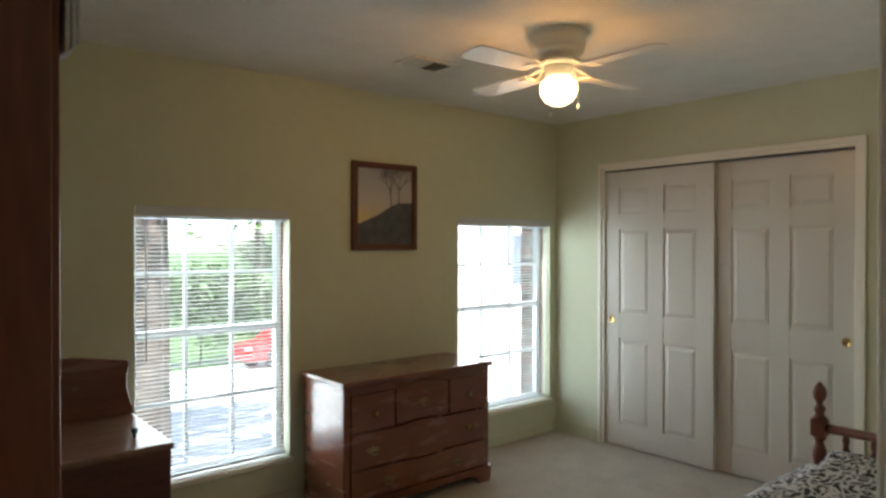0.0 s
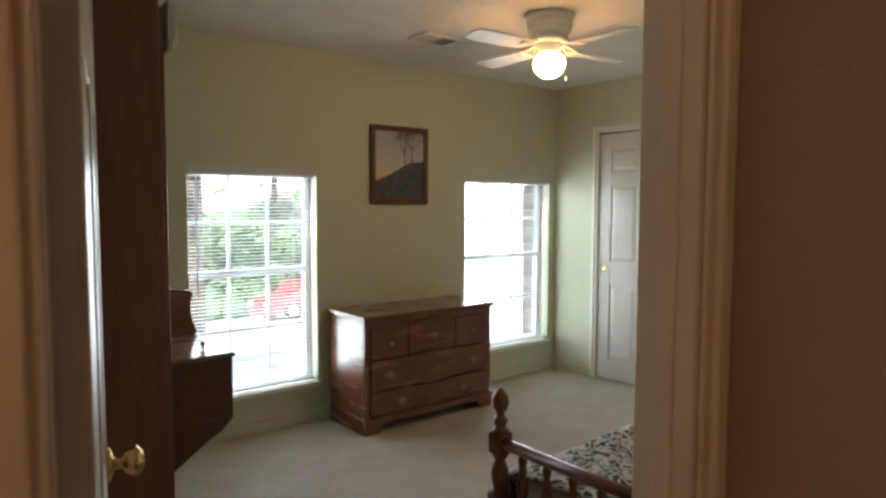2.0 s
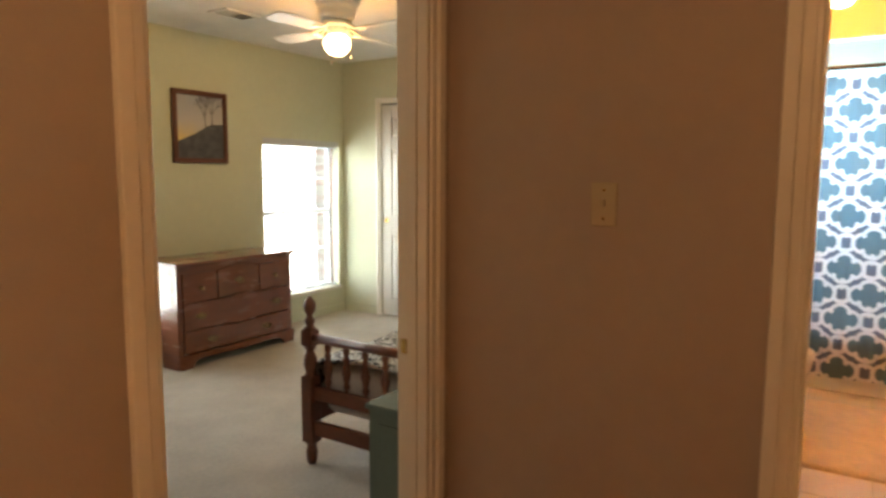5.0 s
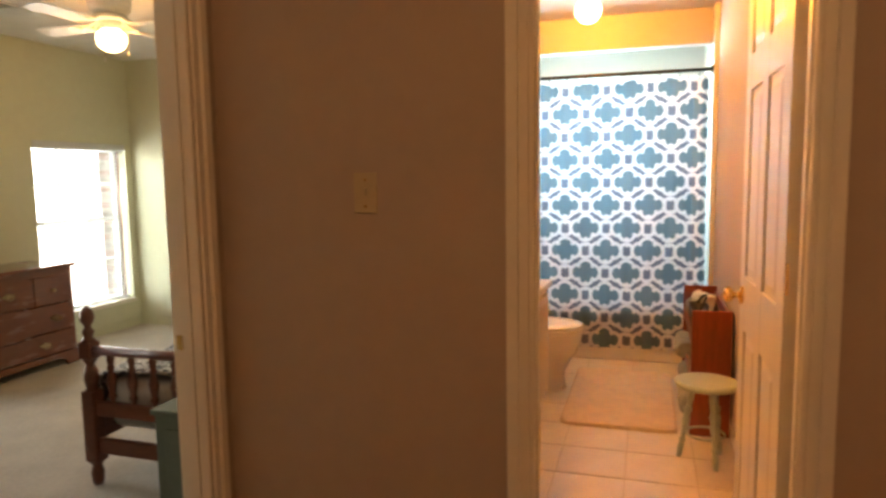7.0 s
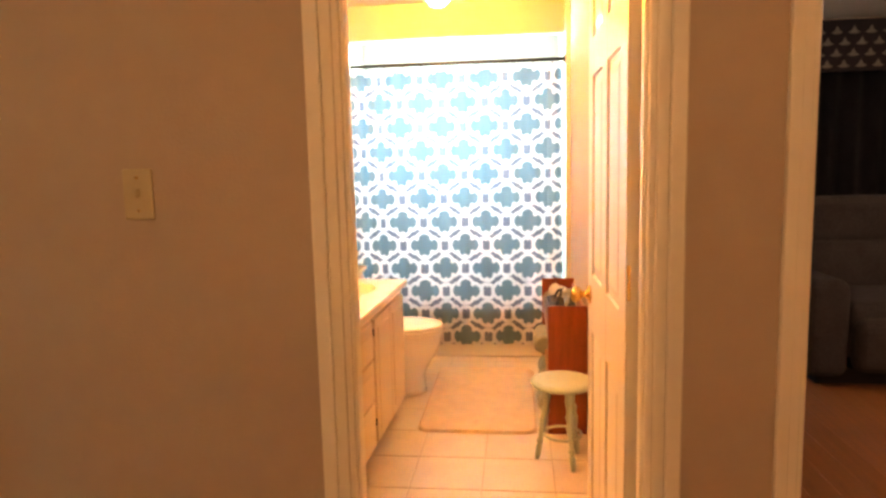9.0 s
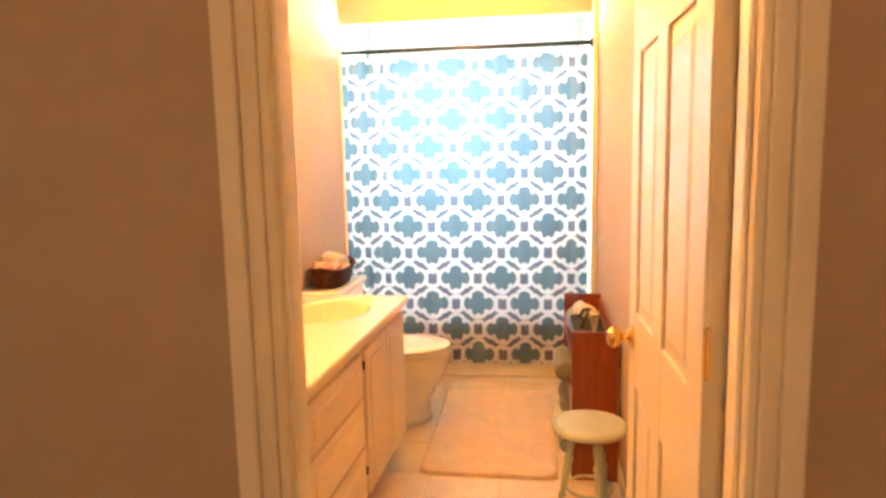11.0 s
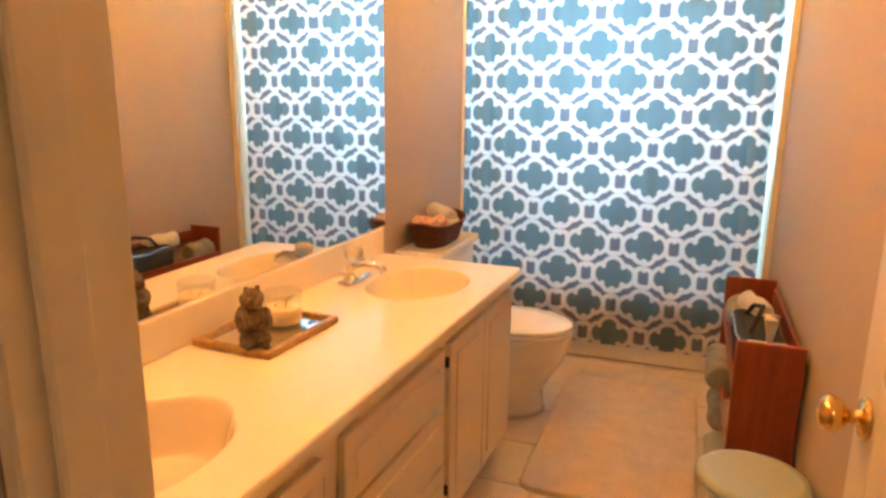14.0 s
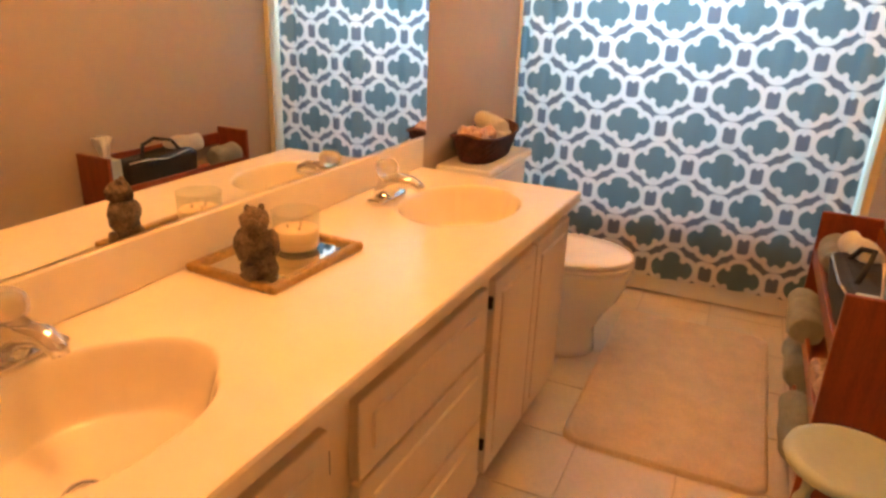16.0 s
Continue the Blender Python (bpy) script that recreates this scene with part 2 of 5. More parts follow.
def curtain_cloth(y0, z0, pu, pv):
    """White quatrefoil trellis printed on thin teal-grey cloth that lets daylight through."""
    m = bpy.data.materials.new("trellis_cloth")
    m.use_nodes = True
    nt = m.node_tree
    nt.nodes.remove(nt.nodes["Principled BSDF"])

    def op(kind, a, b=None, c=None):
        n = nt.nodes.new("ShaderNodeMath")
        n.operation = kind
        for k, v in enumerate((a, b, c)):
            if v is None:
                continue
            if isinstance(v, (int, float)):
                n.inputs[k].default_value = v
            else:
                nt.links.new(v, n.inputs[k])
        return n.outputs[0]

    uv = nt.nodes.new("ShaderNodeUVMap")
    uv.uv_map = "cloth"
    sep = nt.nodes.new("ShaderNodeSeparateXYZ")
    nt.links.new(uv.outputs[0], sep.inputs[0])

    def fold(v, period, shift):
        f = op("FRACT", op("ADD", op("DIVIDE", v, period), 0.5 + shift))
        return op("MULTIPLY", op("ABSOLUTE", op("SUBTRACT", f, 0.5)), period)

    def length(a, b):
        return op("SQRT", op("ADD", op("MULTIPLY", a, a), op("MULTIPLY", b, b)))

    u, v = op("SUBTRACT", sep.outputs[0], y0), op("SUBTRACT", sep.outputs[1], z0)

    def signed(v, period, shift):
        f = op("FRACT", op("ADD", op("DIVIDE", v, period), 0.5 + shift))
        return op("MULTIPLY", op("SUBTRACT", f, 0.5), period)

    def spot(x, z, cx, cz, rad):
        return op("SUBTRACT", length(op("SUBTRACT", x, cx), op("SUBTRACT", z, cz)), rad)

    lines, fills, knobs = [], [], []
    for s in (0.0, 0.5):
        x, z = fold(u, pu, s), signed(v, pv, s)
        # four-lobed leaf, wider than tall, with a white outline
        q = spot(x, z, 0.053, 0.002, 0.045)
        for cz, rad in ((0.034, 0.047), (-0.031, 0.046)):
            q = op("MINIMUM", q, spot(x, z, 0.0, cz, rad))
        lines.append(op("SUBTRACT", op("ABSOLUTE", op("SUBTRACT", q, 0.0110)), 0.0110))
        fills.append(q)
        # ring round the small square between two leaves
        x2 = fold(u, pu, s + 0.5)
        zz = op("ABSOLUTE", z)
        sq = op("SUBTRACT", length(op("MAXIMUM", op("SUBTRACT", x2, 0.013), 0.0), op("MAXIMUM", op("SUBTRACT", zz, 0.021), 0.0)), 0.014)
        sq = op("MAXIMUM", sq, op("SUBTRACT", 0.009, length(x2, op("SUBTRACT", z, 0.036))))
        lines.append(op("SUBTRACT", op("ABSOLUTE", op("SUBTRACT", sq, 0.0120)), 0.0120))
        # curled tips that swell the outline
        for cx, cz, rad in ((0.0, -0.080, 0.0190), (0.054, -0.046, 0.0150), (0.052, 0.048, 0.0140)):
            knobs.append(spot(x, z, cx, cz, rad))
    lines += knobs
    d = lines[0]
    for e in lines[1:]:
        d = op("MINIMUM", d, e)
    edge = nt.nodes.new("ShaderNodeMapRange")
    edge.inputs[1].default_value, edge.inputs[2].default_value, edge.inputs[3].default_value, edge.inputs[4].default_value = -0.002, 0.002, 1.0, 0.0
    nt.links.new(d, edge.inputs[0])
    inner = op("LESS_THAN", op("MINIMUM", fills[0], fills[1]), 0.0)
    weave = nt.nodes.new("ShaderNodeTexNoise")
    weave.inputs["Scale"].default_value = 160
    nt.links.new(uv.outputs[0], weave.inputs[0])
    c1, c2 = nt.nodes.new("ShaderNodeMix"), nt.nodes.new("ShaderNodeMix")
    c1.data_type = c2.data_type = "RGBA"
    nt.links.new(inner, c1.inputs[0])
    c1.inputs[6].default_value, c1.inputs[7].default_value = (0.155, 0.175, 0.23, 1), (0.13, 0.20, 0.24, 1)
    nt.links.new(edge.outputs[0], c2.inputs[0])
    nt.links.new(c1.outputs[2], c2.inputs[6])
    c2.inputs[7].default_value = (0.72, 0.72, 0.74, 1)
    dif, tra, mx, bp = (nt.nodes.new(n) for n in ("ShaderNodeBsdfDiffuse", "ShaderNodeBsdfTranslucent", "ShaderNodeMixShader", "ShaderNodeBump"))
    bp.inputs["Strength"].default_value, bp.inputs["Distance"].default_value = 0.15, 0.004
    nt.links.new(weave.outputs[0], bp.inputs["Height"])
    for s in (dif, tra):
        nt.links.new(c2.outputs[2], s.inputs[0])
        nt.links.new(bp.outputs[0], s.inputs["Normal"])
    mx.inputs[0].default_value = 0.42
    nt.links.new(dif.outputs[0], mx.inputs[1])
    nt.links.new(tra.outputs[0], mx.inputs[2])
    nt.links.new(mx.outputs[0], nt.nodes["Material Output"].inputs[0])
    return m


def floral():
    """Black quilt cloth with a dense white leaf print."""
    m = bpy.data.materials.new("black_white_quilt")
    m.use_nodes = True
    nt = m.node_tree
    bs = nt.nodes["Principled BSDF"]
    tc, vo, no, mx, rp = (nt.nodes.new(n) for n in ("ShaderNodeTexCoord", "ShaderNodeTexVoronoi", "ShaderNodeTexNoise", "ShaderNodeVectorMath", "ShaderNodeValToRGB"))
    no.inputs["Scale"].default_value = 9
    nt.links.new(tc.outputs["Object"], no.inputs[0])
    mx.operation = "MULTIPLY_ADD"
    mx.inputs[1].default_value = (0.22, 0.22, 0.22)
    nt.links.new(no.outputs[1], mx.inputs[0])
    nt.links.new(tc.outputs["Object"], mx.inputs[2])
    vo.feature, vo.inputs["Scale"].default_value = "DISTANCE_TO_EDGE", 23
    nt.links.new(mx.outputs[0], vo.inputs[0])
    e = rp.color_ramp.elements
    e[0].position, e[1].position = 0.10, 0.15
    e[0].color, e[1].color = (0.55, 0.55, 0.54, 1), (0.025, 0.026, 0.035, 1)
    nt.links.new(vo.outputs[0], rp.inputs[0])
    nt.links.new(rp.outputs[0], bs.inputs["Base Color"])
    bs.inputs["Roughness"].default_value = 0.9
    return m


quilt_mat = floral()

tub_wall = mat("tub_surround", (0.66, 0.60, 0.48), 0.35, vary=0.02, scale=3)

# ---- structure ----
XE, YN, XW, YS = 4.583, 2.738, 0.15, -0.575     # bedroom: east, north, west, south faces
DY, DX0, DX1 = -0.675, 0.222, 1.050             # bedroom door: hall face, opening
SX, BX = 1.15, 1.24                             # bathroom door wall: hall face, bathroom face
BY0, BY1 = -2.199, -1.565                       # bathroom door opening
BL, BR, TUBX, TUBE = -0.750, -2.275, 4.33, 5.09  # bathroom: mirror wall, rack wall, rod, tub back
W1, W2, WZ0, WZ1 = (1.415, 2.250), (3.540, 4.505), 0.262, 1.665
CY0, CY1, CZ = 0.60, 2.265, 2.028               # closet opening
LIVE = -2.483                                   # living room opening begins
HEAD, TOP = 2.05, 2.44
XC = XE + 0.72                                  # closet back

wall("wall_north", "y", YN, 0.075, XW - 0.12, XC + 0.1, [(*W1, WZ0, WZ1), (*W2, WZ0, WZ1)], wall_green)
wall("wall_north_brick", "y", YN + 0.075, 0.095, XW - 0.12, XC + 0.1, [(*W1, WZ0, WZ1), (*W2, WZ0, WZ1)], brick_mat)
wall("wall_east", "x", XE, 0.11, YS, YN, [(CY0, CY1, 0, CZ)], wall_green, wall_green)
wall("wall_closet_back", "x", XC, 0.1, BL, YN, [], wall_green, wall_green)
wall("wall_west", "x", XW - 0.12, 0.12, YS, YN, [], wall_green)
wall("wall_door", "y", DY, YS - DY, -1.6, SX, [(DX0, DX1, 0, HEAD)], wall_green, wall_tan)
wall("wall_south", "y", -0.655, YS + 0.655, BX, XC, [], wall_green, wall_tan)
SKEW = pose(3.3, BL, 0, 0, 0, -1.8) @ pose(-3.3, -BL, 0)   # the vanity stands a little out of square
MSKEW = pose(3.3, BL, 0, 0, 0, -0.6) @ pose(-3.3, -BL, 0)  # so does the mirror wall
AL, AR = -0.722, -2.246                          # side walls of the tub alcove
solo("wall_mirror", box_bm(1.20, BL, 0, TUBX - 0.085, BL + 0.06, 2.44), wall_tan, kind="structure").matrix_world = MSKEW
solo("wall_alcove", box_bm(TUBX - 0.080, AL, 0, TUBE, -0.656, TOP - 0.010), tub_wall, kind="structure")
solo("wall_alcove_side", box_bm(TUBX - 0.080, BR + 0.001, 0, TUBE, AR, TOP - 0.010), tub_wall, kind="structure")
solo("trim_alcove", box_bm(TUBX - 0.100, BL - 0.020, 0, TUBX - 0.084, BL - 0.006, 2.20, 0.003), white_trim, kind="structure")
wall("wall_switch", "x", SX, BX - SX, -4.2, YS, [(BY0, BY1, 0, HEAD), (-3.7, LIVE, 0, HEAD)], wall_tan, wall_tan)
wall("wall_bath_side", "y", BR - 0.11, 0.11, BX, TUBE + 0.12, [], wall_tan, wall_tan)
wall("wall_bath_back", "x", TUBE, 0.12, BR, -0.656, [(-1.75, -1.05, 1.3, 2.1)], wall_tan, white_gloss)
solo("wall_over_tub", box_bm(TUBX + 0.04, AR + 0.001, 2.20, TUBX + 0.14, AL - 0.001, TOP - 0.008), wall_tan, kind="structure")
wall("wall_hall_west", "x", -1.72, 0.12, -4.2, YS, [], wall_tan)
wall("wall_hall_south", "y", -4.32, 0.12, -1.72, BX, [], wall_tan)
wall("wall_living_east", "x", 5.6, 0.12, -6.2, BR - 0.11, [], wall_tan, wall_tan)
wall("wall_living_south", "y", -6.32, 0.12, BX, 5.72, [], wall_tan)
wall("wall_living_west", "x", SX, BX - SX, -6.32, -4.32, [], wall_tan)

solo("floor_bedroom", box_bm(XW - 0.1, DY + 0.05, -0.1, XC, YN + 0.1, 0.0), carpet, kind="structure")
solo("floor_bath", box_bm(BX - 0.05, BR - 0.06, -0.1, TUBE + 0.1, BL + 0.05, -0.005), grout, kind="structure")
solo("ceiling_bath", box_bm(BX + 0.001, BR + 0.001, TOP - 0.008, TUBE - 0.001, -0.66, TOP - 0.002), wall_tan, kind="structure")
solo("ceiling", box_bm(-1.8, -6.4, TOP, 5.8, YN + 0.17, TOP + 0.12), ceil_white, kind="structure")


def casing(name, axis, at, side, lo, hi, head, width=0.062, depth=0.018, sides=(1, 1)):
    """Moulded casing round an opening, on one side of a wall: a thick outer band and a thin inner one."""
    d0, d1 = (at - depth, at) if side < 0 else (at, at + depth)
    e0, e1 = (at - depth * 0.5, at) if side < 0 else (at, at + depth * 0.5)
    bm = bmesh.new()
    k = width * 0.45
    runs = []
    if sides[0]:
        runs += [(lo - width, lo - k, 0, head + width, d0, d1), (lo - k, lo, 0, head + k, e0, e1)]
    if sides[1]:
        runs += [(hi + k, hi + width, 0, head + width, d0, d1), (hi, hi + k, 0, head + k, e0, e1)]
    runs += [(lo - k, hi + k, head + k, head + width, d0, d1), (lo, hi, head, head + k, e0, e1)]
    for a, b, z0, z1, p, q in runs:
        if axis == "x":
            box_bm(p, a, z0, q, b, z1, 0.0035, bm=bm)
        else:
            box_bm(a, p, z0, b, q, z1, 0.0035, bm=bm)
    return solo(name, bm, white_trim, kind="structure")


def jamb(name, axis, a0, a1, lo, hi, head, stop):
    """Lining of a doorway with the stop that the door closes against."""
    bm = bmesh.new()
    s0, s1 = stop
    for lo_, hi_, z0, z1, p, q in ((lo - 0.002, lo + 0.012, 0, head, a0, a1), (hi - 0.012, hi + 0.002, 0, head, a0, a1), (lo + 0.012, hi - 0.012, head - 0.012, head + 0.002, a0, a1),
                                   (lo + 0.012, lo + 0.020, 0, head - 0.012, s0, s1), (hi - 0.020, hi - 0.012, 0, head - 0.012, s0, s1)):
        if axis == "x":
            box_bm(p, lo_, z0, q, hi_, z1, 0.002, 1, bm=bm)
        else:
            box_bm(lo_, p, z0, hi_, q, z1, 0.002, 1, bm=bm)
    return solo(name, bm, white_trim, kind="structure")


casing("trim_bedroom_door", "y", DY, -1, DX0, DX1, HEAD, 0.056)
casing("trim_bedroom_door_inside", "y", YS, 1, DX0, DX1, HEAD)
jamb("door_frame_bedroom", "y", DY, YS, DX0, DX1, HEAD, (DY + 0.03, DY + 0.062))
casing("trim_bath_door", "x", SX, -1, BY0, BY1, HEAD, 0.056)
casing("trim_bath_door_inside", "x", BX, 1, BY0, BY1, HEAD)
jamb("door_frame_bath", "x", SX, BX, BY0, BY1, HEAD, (SX + 0.02, SX + 0.05))
casing("trim_living", "x", SX, -1, -3.7, LIVE, HEAD, 0.046)
jamb("door_frame_living", "x", SX, BX, -3.7, LIVE, HEAD, (SX + 0.03, SX + 0.06))
casing("trim_closet", "x", XE, -1, CY0, CY1, CZ, 0.055)


def baseboard(name, runs, paint):
    bm = bmesh.new()
    for x0, y0, x1, y1 in runs:
        box_bm(x0, y0, 0, x1, y1, 0.075, 0.003, bm=bm)
    return solo(name, bm, paint, kind="structure")


baseboard("baseboard_bedroom", [(XW + 0.012, YN - 0.012, XE - 0.012, YN), (XE - 0.012, CY1 + 0.056, XE, YN), (XE - 0.012, YS, XE, CY0 - 0.056), (SX + 0.05, YS, XE - 0.012, YS + 0.012), (XW, YS + 0.02, XW + 0.012, YN)], wall_green)
baseboard("baseboard_hall", [(-1.6, DY - 0.012, DX0 - 0.063, DY), (SX - 0.012, BY1 + 0.063, SX, DY - 0.02), (SX - 0.012, LIVE + 0.047, SX, BY0 - 0.063)], white_trim)
baseboard("baseboard_bath", [(BX + 0.07, BR, TUBX - 0.02, BR + 0.011)], white_trim)


# ---- doors ----
def knob_bm(axis=1):
    """A round door knob with its rose, standing out along +y."""
    prof = [(0.030, 0), (0.032, 0.004), (0.028, 0.008), (0.011, 0.012), (0.010, 0.026), (0.020, 0.032), (0.027, 0.042), (0.027, 0.052), (0.019, 0.061), (0.004, 0.064)]
    return lathe_bm(prof, 20, Matrix.Rotation(radians(-90), 4, "X"))


ROWS = ((0.165, 0.790), (0.975, 1.590), (1.705, 1.895))


def fielded_bm(x0, x1, z0, z1, t, slope=0.026):
    """A raised panel whose border slopes down to the frame on both faces."""
    bm = bmesh.new()
    rings = [[bm.verts.new(p) for p in ((x0 + i, y, z0 + i), (x1 - i, y, z0 + i), (x1 - i, y, z1 - i), (x0 + i, y, z1 - i))]
             for y, i in ((0.0020, slope), (0.0078, 0.004), (0.0082, 0.0), (t - 0.0082, 0.0), (t - 0.0078, 0.004), (t - 0.0020, slope))]
    for a, b in zip(rings, rings[1:]):
        for k in range(4):
            bm.faces.new((a[k], a[(k + 1) % 4], b[(k + 1) % 4], b[k]))
    bm.faces.new(rings[0])
    bm.faces.new(rings[-1])
    bmesh.ops.recalc_face_normals(bm, faces=bm.faces)
    return bm


def panel_door(name, w, h, t, material, label, knobs, kind="", group=""):
    """A six-panel door in its own frame: hinge edge at x = 0, from x = 0 to w, thickness along y."""
    ob = thing(name, Matrix(), label, "door", group, kind)
    bm = box_bm(0, 0.008, 0, w, t - 0.008, h, 0.001, 1)
    st, mid = 0.105 * w / 0.75, 0.10 * w / 0.75
    f = h / 2.02
    zs = [0] + [z * f for row in ROWS for z in row] + [h]
    for y0, y1 in ((0, 0.010), (t - 0.010, t)):
        for x0, x1 in ((0, st), (w - st, w), (w / 2 - mid / 2, w / 2 + mid / 2)):
            box_bm(x0, y0, 0, x1, y1, h, 0.0025, bm=bm)
        for k in range(0, 8, 2):
            for x0, x1 in ((st, w / 2 - mid / 2), (w / 2 + mid / 2, w - st)):
                box_bm(x0 - 0.002, y0 + 0.0004, zs[k], x1 + 0.002, y1 - 0.0004, zs[k + 1], 0.0025, bm=bm)
    part("door_slab", bm, material, ob)
    for k in range(1, 6, 2):
        for x0, x1 in ((st, w / 2 - mid / 2), (w / 2 + mid / 2, w - st)):
            part("raised_panel", fielded_bm(x0 + 0.010, x1 - 0.010, zs[k] + 0.010, zs[k + 1] - 0.010, t), material, ob)
    for x, z, sides in knobs:
        for s in sides:
            m = pose(x, t, z) if s > 0 else pose(x, 0, z, 0, 0, 180)
            part("door_knob", knob_bm(), brass, ob, "polished brass round knob", m)
    return ob


d = panel_door("bedroom_door", 0.78, 2.02, 0.035, white_gloss, "white six-panel interior door standing open with brass knob", [(0.72, 0.955, (1, -1))])
d.matrix_world = pose(DX0 + 0.060, YS + 0.012, 0.012, 0, 0, 78)
part("hinge", box_bm(-0.012, 0.002, 0.25, 0.002, 0.012, 0.34, 0.002), brass, d)
part("hinge", box_bm(-0.012, 0.002, 1.70, 0.002, 0.012, 1.79, 0.002), brass, d)
d = panel_door("bath_door", 0.72, 2.02, 0.035, white_gloss, "white six-panel bathroom door opened against the wall, brass knob", [(0.66, 0.905, (1, -1))])
d.matrix_world = pose(BX + 0.062, -2.204, 0.012, 0, 0, 0.6)
for z in (0.22, 1.02, 1.76):
    part("hinge", box_bm(-0.010, 0.026, z, 0.001, 0.034, z + 0.08, 0.002), brass, d)
wl = (CY1 - CY0) / 2 + 0.012
for at, x, name in ((CY0, 0.050, "far"), (CY1 - wl, 0.008, "near")):
    d = panel_door("closet_door", wl, 2.012, 0.032, white_gloss, "white six-panel sliding closet door with round brass finger pull", [], group="sliding closet doors")
    d.matrix_world = pose(XE + x + 0.032, at, 0.010, 0, 0, 90)
    px = 0.055 if name == "far" else wl - 0.055
    part("finger_pull", lathe_bm([(0.024, 0), (0.026, 0.003), (0.022, 0.005), (0.018, 0.002), (0.001, 0.0015)], 20, Matrix.Rotation(radians(-90), 4, "X")), brass, d, "round brass finger pull", pose(px, 0.032, 0.92))
solo("closet_track", box_bm(XE + 0.004, CY0, CZ - 0.012, XE + 0.10, CY1, CZ - 0.001, 0.002), bronze, kind="structure")

# ---- windows ----
def window(name, x0, x1):
    """A white single-hung window with divided panes, its sill, and a lowered blind with open slats."""
    ob = thing(name, pose((x0 + x1) / 2, YN, WZ0), "white double-hung window with divided panes and a drywall return", "window", kind="structure")
    w, h = x1 - x0, WZ1 - WZ0
    y0, y1 = 0.105, 0.150
    bm = bmesh.new()
    for a, b, c, d_ in ((-w / 2, -w / 2 + 0.035, 0, h), (w / 2 - 0.035, w / 2, 0, h), (-w / 2 + 0.035, w / 2 - 0.035, 0, 0.035), (-w / 2 + 0.035, w / 2 - 0.035, h - 0.035, h)):
        box_bm(a, y0, c, b, y1, d_, 0.003, bm=bm)
    part("window_frame", bm, vinyl, ob)
    zm = h * 0.535
    part("meeting_rail", box_bm(-w / 2 + 0.035, y0 - 0.006, zm - 0.02, w / 2 - 0.035, y1 - 0.006, zm + 0.02, 0.003), vinyl, ob)
    part("window_sill", box_bm(-w / 2 - 0.015, -0.022, -0.026, w / 2 + 0.015, 0.106, 0.002, 0.004), white_trim, ob)
    cols = [-w / 2 + 0.035 + (w - 0.07) * k / 3 for k in range(4)]
    for lo, hi in ((0.035, zm - 0.02), (zm + 0.02, h - 0.035)):
        rows = [lo, (lo + hi) / 2, hi]
        for c in cols[1:3]:
            part("muntin", box_bm(c - 0.010, y0 + 0.010, lo, c + 0.010, y0 + 0.032, hi, 0.002, 1), vinyl, ob)
        part("muntin", box_bm(cols[0], y0 + 0.015, rows[1] - 0.010, cols[3], y0 + 0.033, rows[1] + 0.010, 0.002, 1), vinyl, ob)
        for i in range(3):
            for j in range(2):
                p = part("pane", box_bm(cols[i] + 0.006, y0 + 0.022, rows[j] + 0.006, cols[i + 1] - 0.006, y0 + 0.026, rows[j + 1] - 0.006), glass, ob)
                p.visible_shadow = False
    return ob


def blind(x0, x1):
    ob = thing("window_blind", pose((x0 + x1) / 2, YN + 0.045, WZ0), "white mini blind lowered with its slats turned open", "blind", group="window blinds")
    w, h = x1 - x0 - 0.016, WZ1 - WZ0
    part("headrail", box_bm(-w / 2, -0.018, h - 0.052, w / 2, 0.018, h - 0.010, 0.004), vinyl, ob)
    part("valance", box_bm(-w / 2 - 0.004, -0.052, h - 0.040, w / 2 + 0.004, -0.045, h + 0.012, 0.003), vinyl, ob, "thin white valance strip")
    part("bottom_rail", box_bm(-w / 2, -0.013, 0.014, w / 2, 0.013, 0.030, 0.004), vinyl, ob)
    me = None
    n = int((h - 0.10) / 0.0215)
    for k in range(n):
        if me is None:
            bm = bmesh.new()
            vs = [[bm.verts.new((x, y, z)) for y, z in ((-0.0115, -0.0022), (-0.004, 0.0006), (0.004, 0.0006), (0.0115, -0.0022))] for x in (-w / 2 + 0.003, w / 2 - 0.003)]
            for i in range(3):
                bm.faces.new((vs[0][i], vs[1][i], vs[1][i + 1], vs[0][i + 1]))
            bmesh.ops.solidify(bm, geom=bm.faces[:], thickness=0.0007)
            me = mesh_of("slat", bm, blind_mat)
        s = new("slat", me)
        s.parent = ob
        s.matrix_local = pose(0, 0, 0.045 + k * 0.0215, 4)
    for x in (-w * 0.33, w * 0.33):
        for y in (-0.0125, 0.0125):
            part("ladder_cord", tube_bm([(x, y, 0.02), (x, y, h - 0.04)], 0.0009, 5), paper, ob)
    part("tilt_wand", tube_bm([(-w / 2 + 0.05, -0.03, h - 0.06), (-w / 2 + 0.05, -0.032, h * 0.45)], 0.004, 6), vinyl, ob)
    return ob


window("window_1", *W1)
window("window_2", *W2)
blind(*W1)
blind(*W2)

